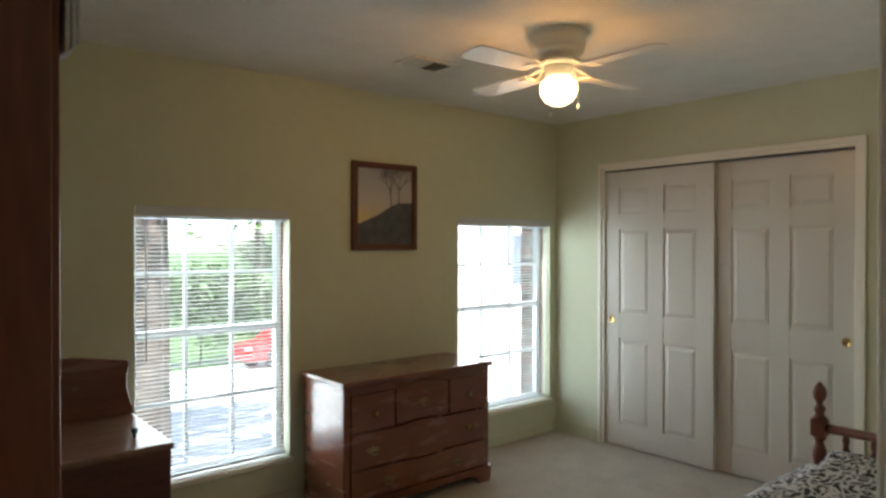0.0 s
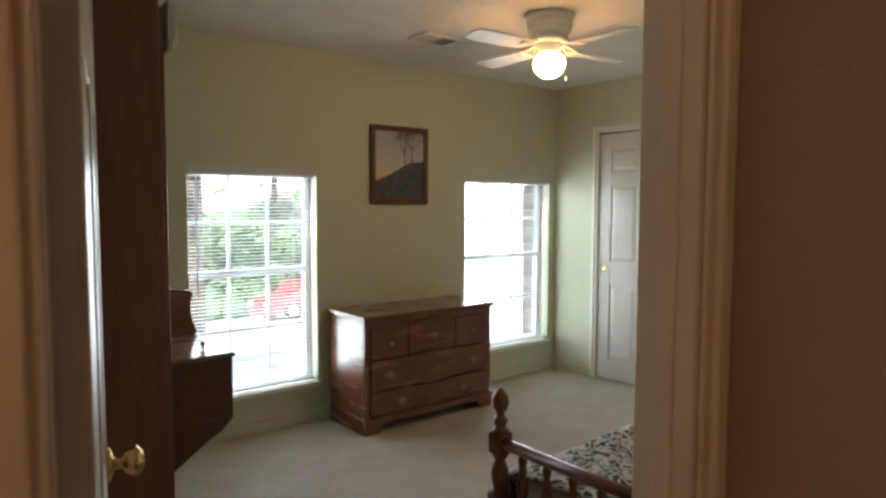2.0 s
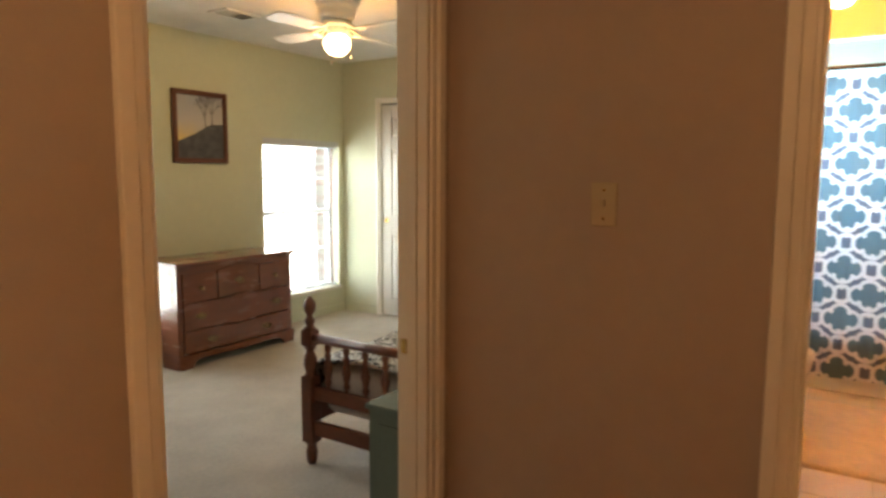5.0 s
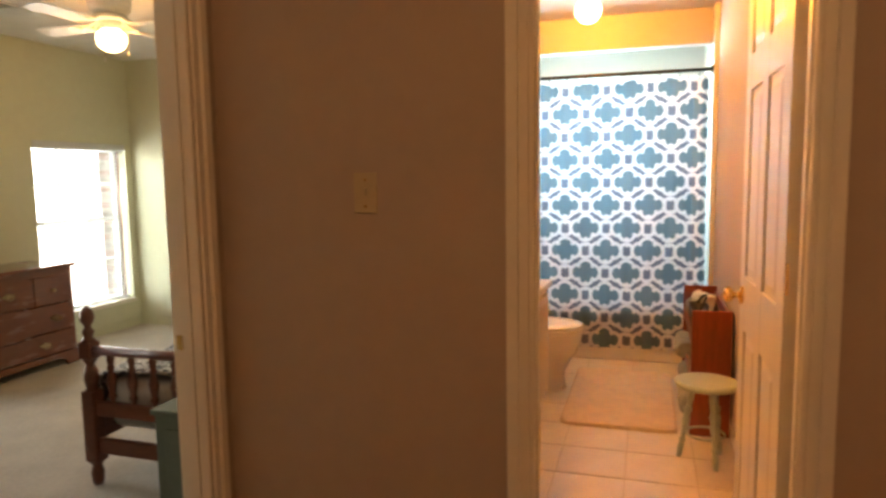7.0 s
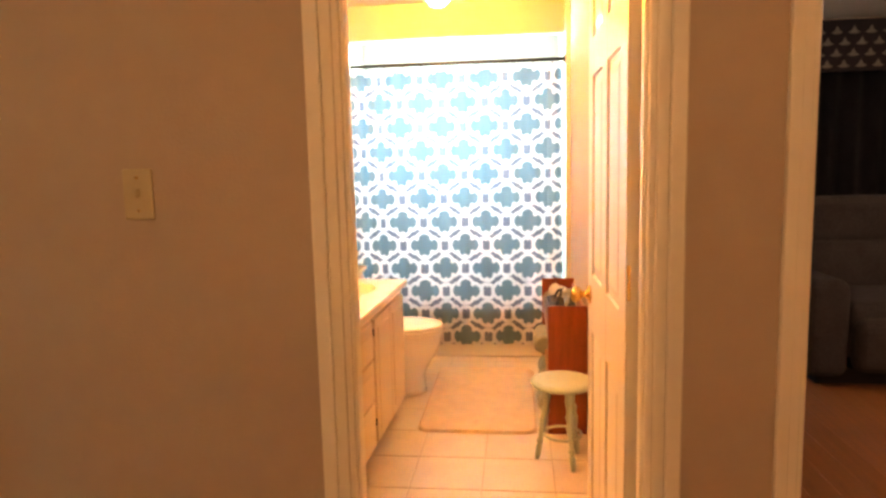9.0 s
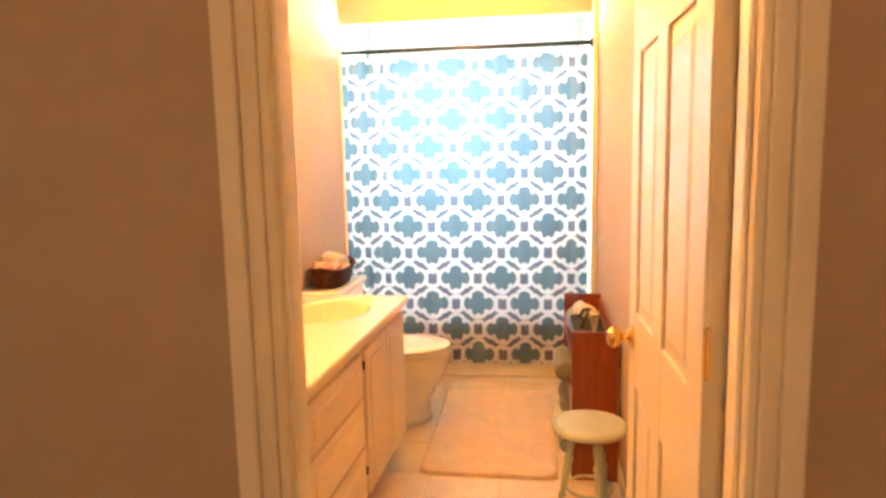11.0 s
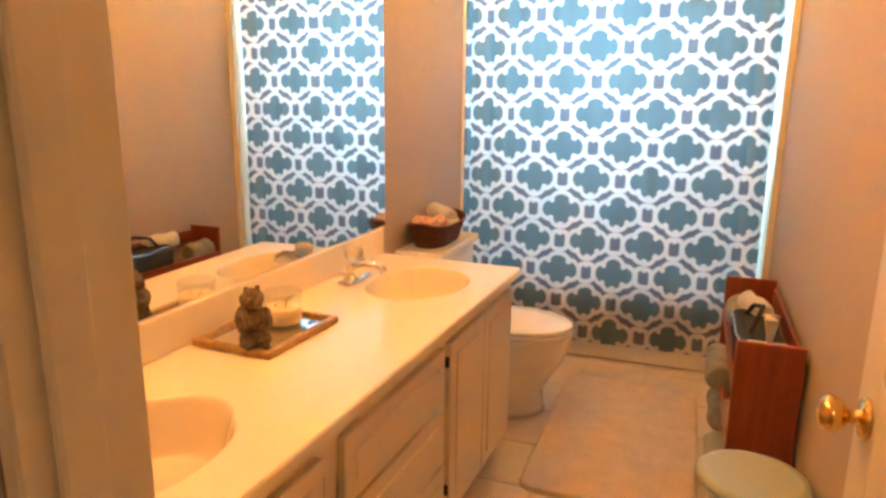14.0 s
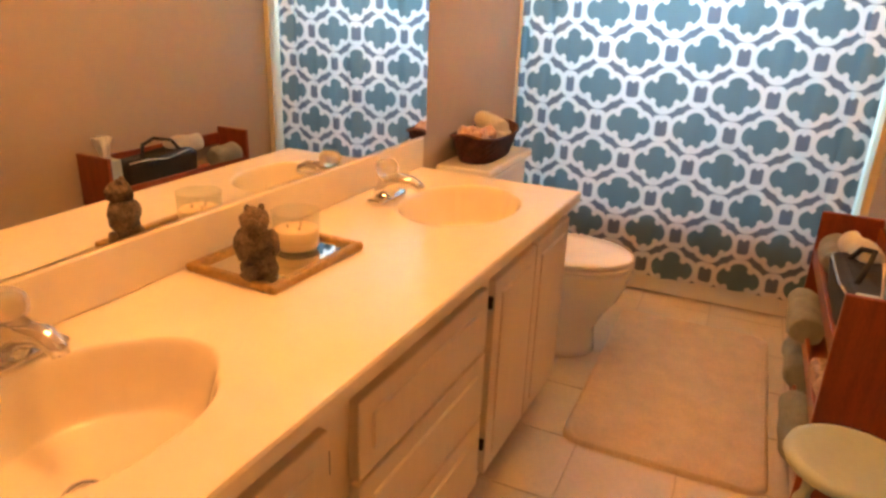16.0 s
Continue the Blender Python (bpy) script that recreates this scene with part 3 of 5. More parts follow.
# ---- bedroom things ----
def batwing_pull():
    """A brass bail pull: shaped plate and hanging bail, standing out along -y."""
    pts = [(-0.045, 0), (-0.030, 0.012), (-0.012, 0.010), (0, 0.024), (0.012, 0.010), (0.030, 0.012), (0.045, 0), (0.030, -0.014), (0.010, -0.010), (0, -0.018), (-0.010, -0.010), (-0.030, -0.014)]
    bm = prism_bm(pts, 0.003, Matrix.Translation((0, -0.003, 0)))
    tube_bm([(-0.028, -0.004, 0.002), (-0.030, -0.016, -0.004), (-0.022, -0.018, -0.018), (0, -0.018, -0.024), (0.022, -0.018, -0.018), (0.030, -0.016, -0.004), (0.028, -0.004, 0.002)], 0.0035, 6, bm)
    return bm


def small_knob():
    return lathe_bm([(0.008, 0), (0.007, 0.010), (0.014, 0.016), (0.016, 0.022), (0.010, 0.028), (0.002, 0.029)], 14, Matrix.Rotation(radians(90), 4, "X"))


def dresser(x0, x1, yf, yb, h):
    w = x1 - x0
    ob = thing("dresser", pose(x0, yf, 0), "cherry wood dresser with scalloped drawers and brass pulls below a picture", "dresser")
    part("dresser_top", box_bm(-0.018, -0.022, h - 0.028, w + 0.018, yb - yf, h, 0.007, 3), cherry, ob)
    part("side_panel", box_bm(0, 0.012, 0.07, 0.022, yb - yf - 0.01, h - 0.028, 0.002), cherry, ob)
    part("side_panel", box_bm(w - 0.022, 0.012, 0.07, w, yb - yf - 0.01, h - 0.028, 0.002), cherry, ob)
    part("back_panel", box_bm(0.022, yb - yf - 0.022, 0.07, w - 0.022, yb - yf - 0.012, h - 0.03), cherry, ob)
    # face frame: stiles and the wavy rail under the top
    for a in (0, w - 0.040):
        part("stile", box_bm(a, 0, 0.07, a + 0.040, 0.014, h - 0.028, 0.002), cherry, ob)
    n = 48
    wave = lambda s: 0.010 * math.cos(2 * math.pi * s * 3) if 0.33 < s < 0.67 else -0.010
    wave2 = lambda s: (0.016 * (0.5 - 0.5 * math.cos(2 * math.pi * (s - 0.30) / 0.40)) if 0.30 < s < 0.70 else 0.0)
    top = h - 0.028
    z_a, z_b, z_c = h - 0.075, h - 0.285, h - 0.485
    rail = [(0.04 + (w - 0.08) * k / n, z_a + wave2(k / n) * 1.6) for k in range(n + 1)] + [(w - 0.04, top), (0.04, top)]
    part("top_rail", prism_bm(rail, 0.016, Matrix.Translation((0, -0.001, 0))), cherry, ob)

    def front(lo, hi, zl, zh, name, wl=0.0, wh=0.0):
        m = 28
        g = 0.004
        s0, s1 = (lo - 0.04) / (w - 0.08), (hi - 0.04) / (w - 0.08)
        low = [(lo + g + (hi - lo - 2 * g) * k / m, zl + g + wl * wave2(s0 + (s1 - s0) * k / m)) for k in range(m + 1)]
        up = [(lo + g + (hi - lo - 2 * g) * k / m, zh - g + wh * wave2(s0 + (s1 - s0) * k / m)) for k in range(m, -1, -1)]
        return part(name, prism_bm(low + up, 0.022, Matrix.Translation((0, -0.008, 0)), bevel=0.003), cherry, ob)

    a, b = 0.04 + (w - 0.08) * 0.30, 0.04 + (w - 0.08) * 0.70
    k1 = front(0.04, a, z_b, z_a, "drawer_front", 0.9, 1.6)
    k2 = front(a, b, z_b, z_a, "drawer_front", 0.9, 1.6)
    k3 = front(b, w - 0.04, z_b, z_a, "drawer_front", 0.9, 1.6)
    k4 = front(0.04, w - 0.04, z_c, z_b, "drawer_front", -0.9, 0.9)
    k5 = front(0.04, w - 0.04, 0.10, z_c, "drawer_front", 0.0, -0.9)
    part("drawer_knob", small_knob(), antique_brass, k1, "small brass knob", pose((0.04 + a) / 2, -0.009, (z_a + z_b) / 2 - 0.01))
    part("drawer_pull", batwing_pull(), antique_brass, k2, "brass bail pull", pose(w / 2, -0.009, (z_a + z_b) / 2 + 0.01))
    part("drawer_knob", small_knob(), antique_brass, k3, "small brass knob", pose((w - 0.04 + b) / 2, -0.009, (z_a + z_b) / 2))
    for x in (w * 0.17, w * 0.84):
        part("drawer_pull", batwing_pull(), antique_brass, k4, "brass bail pull", pose(x, -0.009, (z_b + z_c) / 2))
    for x in (w * 0.26, w * 0.74):
        part("drawer_pull", batwing_pull(), antique_brass, k5, "brass bail pull", pose(x, -0.009, (0.10 + z_c) / 2))
    # bracket base with ogee feet
    foot = [(0, 0), (0.10, 0), (0.115, 0.030), (0.145, 0.050), (0.19, 0.060), (w / 2, 0.052), (w - 0.19, 0.060), (w - 0.145, 0.050), (w - 0.115, 0.030), (w - 0.10, 0), (w, 0), (w + 0.012, 0.10), (-0.012, 0.10)]
    part("bracket_base", prism_bm([(x - 0 if x > w / 2 else x, z) for x, z in foot], 0.022, Matrix.Translation((0, -0.018, 0))), cherry, ob)
    for x in (-0.012, w - 0.010):
        part("side_base", box_bm(x, 0.004, 0, x + 0.022, yb - yf - 0.02, 0.10, 0.003), cherry, ob)
    return ob


dresser(2.325, 3.385, 2.272, YN - 0.03, 0.75)


def wardrobe():
    """A tall dark armoire whose side faces the door."""
    x0, x1, y0, y1, h = XW + 0.03, 0.758, 0.885, 1.44, 2.13
    ob = thing("wardrobe", pose(x0, y0, 0), "tall dark walnut wardrobe with an overhanging cornice", "wardrobe")
    w, dp = x1 - x0, y1 - y0
    part("carcass", box_bm(0, 0, 0.09, w, dp, h - 0.07, 0.004), wardrobe_wood, ob)
    part("plinth", box_bm(-0.008, -0.008, 0, w + 0.010, dp + 0.008, 0.09, 0.005), wardrobe_wood, ob)
    bm = box_bm(-0.005, -0.010, h - 0.075, w + 0.014, dp + 0.010, h - 0.045, 0.006)
    box_bm(-0.005, -0.022, h - 0.045, w + 0.026, dp + 0.022, h - 0.020, 0.008, bm=bm)
    box_bm(-0.005, -0.034, h - 0.020, w + 0.038, dp + 0.034, h, 0.005, bm=bm)
    part("cornice", bm, wardrobe_wood, ob)
    for a, b in ((0.02, dp / 2 - 0.003), (dp / 2 + 0.003, dp - 0.02)):
        dr = part("wardrobe_door", box_bm(w, a, 0.12, w + 0.018, b, h - 0.10, 0.004), wardrobe_wood, ob)
        part("raised_panel", box_bm(w + 0.012, a + 0.05, 0.18, w + 0.023, b - 0.05, h - 0.16, 0.006), wardrobe_wood, dr)
        part("knob", lathe_bm([(0.008, 0), (0.007, 0.010), (0.014, 0.018), (0.012, 0.026), (0.002, 0.028)], 14, pose(0, 0, 0, 0, 90, 0)), brass, dr, "brass knob", pose(w + 0.018, dp / 2 + (-0.03 if a < dp / 2 - 0.1 else 0.03), 1.0))
    return ob


wardrobe()
# folded cloth over the wardrobe's front edge
bm = bmesh.new()
for k, (dx, zl) in enumerate(((0.000, 1.905), (0.014, 1.915), (0.026, 1.935))):
    box_bm(0.785 + dx, 0.900 + 0.01 * k, zl, 0.795 + dx, 1.000 + 0.02 * k, 2.052, 0.004, bm=bm)
solo("folded_cloth", bm, towel_white, "white folded cloth hanging on the front of the wardrobe", "cloth")


def desk():
    """A drop-front desk: shallow body on tapering brackets, gallery behind, lid laid open."""
    x0, x1, y0, y1 = XW + 0.05, 1.222, 1.540, 2.09
    ob = thing("writing_desk", pose(x0, y0, 0) @ Matrix.Diagonal((1.0, 1.0, 1.095, 1.0)), "dark cherry writing desk with open lid and low gallery", "desk")
    w, dp = x1 - x0, y1 - y0
    part("desk_body", box_bm(0, 0.006, 0.49, w - 0.01, dp - 0.006, 0.728, 0.004), dark_wood, ob)
    # top's colour is lightened to carry part of the window's reflection
    part("desk_top", box_bm(0, 0, 0.728, w, dp, 0.748, 0.006), mat("sheen_desk_top", (0.30, 0.18, 0.13), 0.14, vary=0.1, scale=6, stretch=(1, 6, 1)), ob, "glossy reddish writing surface")
    for y in (0.006, dp - 0.032):
        part("side_bracket", prism_bm([(w - 0.30, 0.49), (w - 0.01, 0.49), (w - 0.06, 0.445), (w - 0.13, 0.41), (w - 0.30, 0.30), (w - 0.42, 0.20), (w - 0.46, 0.0), (w - 0.54, 0.0), (w - 0.54, 0.49)], 0.026, Matrix.Translation((0, y, 0))), dark_wood, ob)
    part("back_board", box_bm(0, 0.03, 0, 0.025, dp - 0.03, 0.49, 0.003), dark_wood, ob)
    back = [(0.01, 0.748), (w + 0.004, 0.748), (w + 0.002, 0.770), (w - 0.012, 0.800), (w - 0.024, 0.850), (w - 0.022, 0.890), (w - 0.010, 0.930), (w - 0.020, 0.940), (w - 0.20, 0.968), (0.01, 0.975)]
    part("gallery_board", prism_bm(back, 0.022, Matrix.Translation((0, 0.495, 0)), bevel=0.003), cherry, ob)
    part("lid_support_knob", lathe_bm([(0.006, 0), (0.006, 0.012), (0.011, 0.018), (0.012, 0.026), (0.005, 0.032)], 12), black_cloth, ob, "small black turned knob", pose(w - 0.09, 0.14, 0.748))
    return ob


desk()


def picture():
    x0, x1, z0, z1 = 2.660, 3.158, 1.447, 1.998
    ob = thing("framed_painting", pose((x0 + x1) / 2, YN, (z0 + z1) / 2), "framed painting of bare trees on a hill at dusk", "painting")
    w, h, f = x1 - x0, z1 - z0, 0.038
    bm = bmesh.new()
    for a, b, c, d_ in ((-w / 2, -w / 2 + f, -h / 2, h / 2), (w / 2 - f, w / 2, -h / 2, h / 2), (-w / 2 + f, w / 2 - f, -h / 2, -h / 2 + f), (-w / 2 + f, w / 2 - f, h / 2 - f, h / 2)):
        box_bm(a, -0.030, c, b, -0.003, d_, 0.006, 3, bm=bm)
    part("picture_frame", bm, dark_wood, ob, "dark brown wooden frame")
    m = bpy.data.materials.new("dusk_sky")
    m.use_nodes = True
    nt = m.node_tree
    tc, sp, mr, rp, no, ad = (nt.nodes.new(n) for n in ("ShaderNodeTexCoord", "ShaderNodeSeparateXYZ", "ShaderNodeMapRange", "ShaderNodeValToRGB", "ShaderNodeTexNoise", "ShaderNodeMath"))
    nt.links.new(tc.outputs["Object"], sp.inputs[0])
    no.inputs["Scale"].default_value = 9
    nt.links.new(tc.outputs["Object"], no.inputs[0])
    ad.operation = "MULTIPLY_ADD"
    ad.inputs[1].default_value = 0.12
    nt.links.new(no.outputs[0], ad.inputs[0])
    nt.links.new(sp.outputs[2], ad.inputs[2])
    mr.inputs[1].default_value, mr.inputs[2].default_value = -h / 2 + 0.06, h / 2 + 0.06
    nt.links.new(ad.outputs[0], mr.inputs[0])
    nt.links.new(mr.outputs[0], rp.inputs[0])
    e = rp.color_ramp.elements
    e[0].position, e[0].color = 0.30, (0.66, 0.52, 0.20, 1)
    e[1].position, e[1].color = 0.95, (0.36, 0.38, 0.42, 1)
    mid = rp.color_ramp.elements.new(0.55)
    mid.color = (0.50, 0.48, 0.46, 1)
    nt.links.new(rp.outputs[0], nt.nodes["Principled BSDF"].inputs["Base Color"])
    nt.nodes["Principled BSDF"].inputs["Roughness"].default_value = 0.6
    part("canvas", box_bm(-w / 2 + f - 0.004, -0.016, -h / 2 + f - 0.004, w / 2 - f + 0.004, -0.012, h / 2 - f + 0.004), m, ob)
    hw, hh = w / 2 - f, h / 2 - f
    hill = [(-hw, -hh), (hw, -hh), (hw, 0.03), (0.10, 0.025), (0.02, -0.01), (-0.06, -0.055), (-hw, -0.115)]
    part("painted_hill", prism_bm(hill, 0.001, Matrix.Translation((0, -0.0175, 0))), mat("hill_paint", (0.12, 0.13, 0.15), 0.7, vary=0.2, scale=14), ob)
    ink = mat("branch_paint", (0.06, 0.055, 0.05), 0.7, vary=0.1)
    rng = random.Random(4)
    for bx, bz, top in ((0.045, 0.0, 0.16), (0.105, 0.015, 0.17)):
        bm = bmesh.new()

        def twig(x, z, ang, ln, r, depth):
            x2, z2 = x + ln * math.sin(ang), z + ln * math.cos(ang)
            lim = lambda a, b: max(-b + 0.004, min(b - 0.004, a))
            tube_bm([(lim(x, hw), -0.0178, lim(z, hh)), (lim(x2, hw), -0.0178, lim(z2, hh))], [r, r * 0.7], 4, bm)
            if depth:
                for s in (-1, 0.25, 1):
                    twig(x2, z2, ang + s * rng.uniform(0.35, 0.75), ln * rng.uniform(0.6, 0.8), r * 0.62, depth - 1)

        twig(bx, bz, rng.uniform(-0.15, 0.15), top * 0.55, 0.0055, 4)
        for v in bm.verts:
            v.co.y = -0.0178 + (v.co.y + 0.0178) * 0.06
        part("painted_tree", bm, ink, ob)
    return ob


picture()


def ceiling_fan():
    x, y = 2.82, 1.23
    up = pose(0, 0, 0.084)
    ob = thing("ceiling_fan", pose(x, y, TOP) @ Matrix.Scale(1.095, 4), "white flush-mount ceiling fan with four blades and a lit globe", "ceiling fan")
    part("canopy", lathe_bm([(0.075, -0.002), (0.116, -0.003), (0.120, -0.010), (0.112, -0.018), (0.106, -0.032), (0.111, -0.038), (0.109, -0.056), (0.104, -0.062), (0.106, -0.068), (0.102, -0.084), (0.088, -0.096), (0.062, -0.101), (0.030, -0.103)][::-1], 36), fan_white, ob)
    part("motor_band", lathe_bm([(0.070, -0.222), (0.086, -0.212), (0.090, -0.202), (0.080, -0.188), (0.050, -0.184)], 32), fan_white, ob, "", up)
    part("switch_housing", lathe_bm([(0.050, -0.268), (0.055, -0.262), (0.054, -0.245), (0.060, -0.232), (0.060, -0.220), (0.02, -0.216)], 28), fan_white, ob, "", up)
    globe = part("globe", lathe_bm([(0.006, -0.384), (0.030, -0.380), (0.055, -0.366), (0.072, -0.342), (0.078, -0.314), (0.072, -0.286), (0.052, -0.270), (0.046, -0.264)], 28), glow("lit_globe", (1.0, 0.68, 0.30), 2.2), ob, "lit frosted glass globe", up)
    globe.visible_shadow = False
    for k in range(4):
        m = pose(0, 0, 0.084, 0, 0, 90 * k - 2)
        arm = tube_bm([(0.070, 0, -0.205), (0.105, 0.012, -0.222), (0.135, 0.026, -0.236), (0.170, 0.024, -0.244)], 0.006, 8)
        tube_bm([(0.070, 0, -0.205), (0.105, -0.012, -0.222), (0.135, -0.026, -0.236), (0.170, -0.024, -0.244)], 0.006, 8, arm)
        box_bm(0.150, -0.034, -0.250, 0.200, 0.034, -0.245, 0.002, bm=arm)
        part("blade_arm", arm, fan_white, ob, "", m)
        outline = [(0.150, -0.044), (0.19, -0.052), (0.42, -0.062), (0.475, -0.058), (0.492, -0.030), (0.492, 0.030), (0.475, 0.058), (0.42, 0.062), (0.19, 0.052), (0.150, 0.044)]
        bl = prism_bm(outline, 0.006, pose(0, 0, 0, -90, 0, 0), bevel=0.0015)
        part("blade", bl, fan_white, ob, "", m @ pose(0, 0, -0.241, 9, 0, 0))
    for px, py, ln in ((-0.058, -0.02, 0.16), (0.052, -0.035, 0.11)):
        c = part("pull_chain", tube_bm([(px * 0.9, py, -0.250), (px * 1.35, py * 1.3, -0.262), (px * 1.38, py * 1.3, -0.262 - ln)], 0.0012, 6), brass, ob, "", up)
        part("pull_fob", lathe_bm([(0.001, 0), (0.006, 0.004), (0.007, 0.012), (0.003, 0.024), (0.001, 0.028)], 10), fan_white, c, "", pose(px * 1.38, py * 1.3, -0.262 - ln - 0.026))
    return ob


ceiling_fan()


def ceiling_vent():
    ob = thing("ceiling_vent", pose(2.665, 2.00, TOP, 0, 0, 0), "white louvred air vent in the ceiling", "vent")
    w, dp = 0.29, 0.19
    bm = bmesh.new()
    for a, b, c, d_ in ((-w / 2, -w / 2 + 0.028, -dp / 2, dp / 2), (w / 2 - 0.028, w / 2, -dp / 2, dp / 2), (-w / 2 + 0.028, w / 2 - 0.028, -dp / 2, -dp / 2 + 0.028), (-w / 2 + 0.028, w / 2 - 0.028, dp / 2 - 0.028, dp / 2)):
        box_bm(a, c, -0.012, b, d_, -0.001, 0.003, bm=bm)
    part("frame", bm, fan_white, ob)
    # black sheet in place of the shade in the duct behind the slats
    part("backing", box_bm(-w / 2 + 0.02, -dp / 2 + 0.02, -0.004, w / 2 - 0.02, dp / 2 - 0.02, -0.001), black_cloth, ob)
    for k in range(8):
        xk = -w / 2 + 0.042 + k * (w - 0.084) / 7
        part("slat", box_bm(-0.011, -dp / 2 + 0.026, -0.001, 0.011, dp / 2 - 0.026, 0.001, 0.0006, 1), fan_white, ob, "", pose(xk, 0, -0.011, 0, 42 if k < 4 else -42, 0))
    return ob


ceiling_vent()

# bed
POST = [(0.020, 0), (0.026, 0.02), (0.028, 0.06), (0.020, 0.085), (0.030, 0.10), (0.034, 0.105)]
FINIAL = [(0.034, 0.635), (0.026, 0.645), (0.018, 0.655), (0.024, 0.670), (0.026, 0.680), (0.016, 0.692), (0.014, 0.702), (0.026, 0.720), (0.031, 0.742), (0.027, 0.762), (0.014, 0.780), (0.006, 0.790)]


def post_bm(s=1.0):
    bm = lathe_bm(POST, 18)
    box_bm(-0.033, -0.033, 0.105, 0.033, 0.033, 0.42, 0.006, bm=bm)
    lathe_bm([(0.033, 0.42), (0.022, 0.432), (0.026, 0.446), (0.032, 0.475), (0.030, 0.505), (0.020, 0.530), (0.018, 0.540), (0.028, 0.550), (0.030, 0.560)], 18, None, bm)
    box_bm(-0.031, -0.031, 0.56, 0.031, 0.031, 0.635, 0.006, bm=bm)
    lathe_bm(FINIAL, 18, None, bm)
    if s != 1:
        bmesh.ops.scale(bm, vec=(1, 1, s), verts=bm.verts)
    return bm


def spindle_bm(z0, z1):
    h = z1 - z0
    return lathe_bm([(r, z0 + h * t) for r, t in ((0.010, 0), (0.012, 0.06), (0.019, 0.12), (0.012, 0.18), (0.017, 0.30), (0.022, 0.42), (0.017, 0.56), (0.010, 0.64), (0.017, 0.70), (0.011, 0.76), (0.016, 0.88), (0.010, 1.0))], 14)


def bed(x0, x1, y0, y1):
    ob = thing("bed", pose(x0, y0, 0), "maple spindle bed made up with a black and white quilt", "bed")
    w = y1 - y0
    for x, s in ((0, 1.02), (x1 - x0, 1.08)):
        side = "foot_post" if x == 0 else "head_post"
        for y in (0, w):
            part(side, post_bm(s), maple, ob, "", pose(x, y, 0))
        part("top_rail", tube_bm([(x, 0.02, 0.598 * s), (x, w - 0.02, 0.598 * s)], 0.021, 12), maple, ob)
        part("lower_rail", box_bm(x - 0.014, 0.02, 0.315, x + 0.014, w - 0.02, 0.385, 0.006), maple, ob)
        part("bottom_rail", box_bm(x - 0.014, 0.02, 0.145, x + 0.014, w - 0.02, 0.215, 0.006), maple, ob)
        for k in range(8):
            y = w * (k + 1) / 9
            part("spindle", spindle_bm(0.385, 0.598 * s - 0.008), maple, ob, "", pose(x, y, 0))
    for y in (0.0, w):
        part("side_rail", box_bm(0.03, y - 0.012, 0.20, x1 - x0 - 0.03, y + 0.012, 0.32, 0.004), maple, ob)
    part("mattress", box_bm(0.05, 0.03, 0.24, x1 - x0 - 0.05, w - 0.03, 0.47, 0.05, 4), towel_white, ob)
    return ob


bed(1.762, 3.76, -0.520, 0.475)


def quilt(x0, x1, y0, y1):
    """Quilt over the mattress, hanging at the open side, with soft folds."""
    bm = bmesh.new()
    nx, path = 60, []
    drop = [(y1 + 0.020 + 0.012 * math.sin(k), 0.23 + 0.035 * k) for k in range(7)]
    path = drop + [(y1 + 0.012, 0.47), (y1 - 0.02, 0.492)] + [(y1 - 0.02 - (y1 - y0 - 0.04) * k / 22, 0.497) for k in range(1, 22)] + [(y0 + 0.02, 0.490), (y0 - 0.004, 0.46), (y0 - 0.012, 0.36)]
    grid = []
    for i in range(nx + 1):
        x = x0 + (x1 - x0) * i / nx
        row = []
        for j, (y, z) in enumerate(path):
            bump = noise.noise(Vector((x * 3.2, y * 3.2, 0.3))) * 0.022 + noise.noise(Vector((x * 9, y * 9, 1.0))) * 0.008
            if j < 8:
                wob = 0.016 * math.sin(x * 17 + 0.7) * (1 - j / 8) + 0.010 * noise.noise(Vector((x * 6, z * 3, 2)))
                row.append(bm.verts.new((x, y + wob, z - (0.03 * noise.noise(Vector((x * 2.5, 0, 4))) if j == 0 else 0))))
            else:
                end = min(1, max(0, (x1 - x - 0.05) / 0.45))
                row.append(bm.verts.new((x, y, z + bump + 0.075 * (1 - end) * (1 if 9 < j < 29 else 0))))
        grid.append(row)
    for a, b in zip(grid, grid[1:]):
        for j in range(len(path) - 1):
            bm.faces.new((a[j], b[j], b[j + 1], a[j + 1])).smooth = True
    bmesh.ops.recalc_face_normals(bm, faces=bm.faces)
    bmesh.ops.solidify(bm, geom=bm.faces[:], thickness=-0.012)
    return solo("quilt", bm, quilt_mat, "rumpled black quilt with white leaf print spread over the bed", "quilt")


quilt(1.807, 3.70, -0.500, 0.485)


def chest():
    ob = thing("painted_chest", pose(1.410, -0.553, 0), "grey teal painted chest at the foot of the bed", "chest")
    w, dp, h = 0.262, 0.405, 0.52
    part("body", box_bm(0.008, 0.008, 0.04, w - 0.008, dp - 0.008, h - 0.022, 0.004), teal_paint, ob)
    part("lid", box_bm(-0.004, -0.004, h - 0.022, w + 0.004, dp + 0.004, h, 0.006), teal_paint, ob)
    part("plinth", box_bm(0, 0, 0, w, dp, 0.04, 0.004), teal_paint, ob)
    part("front_panel", box_bm(0.002, 0.05, 0.09, 0.010, dp - 0.05, h - 0.07, 0.003), teal_paint, ob)
    return ob


chest()


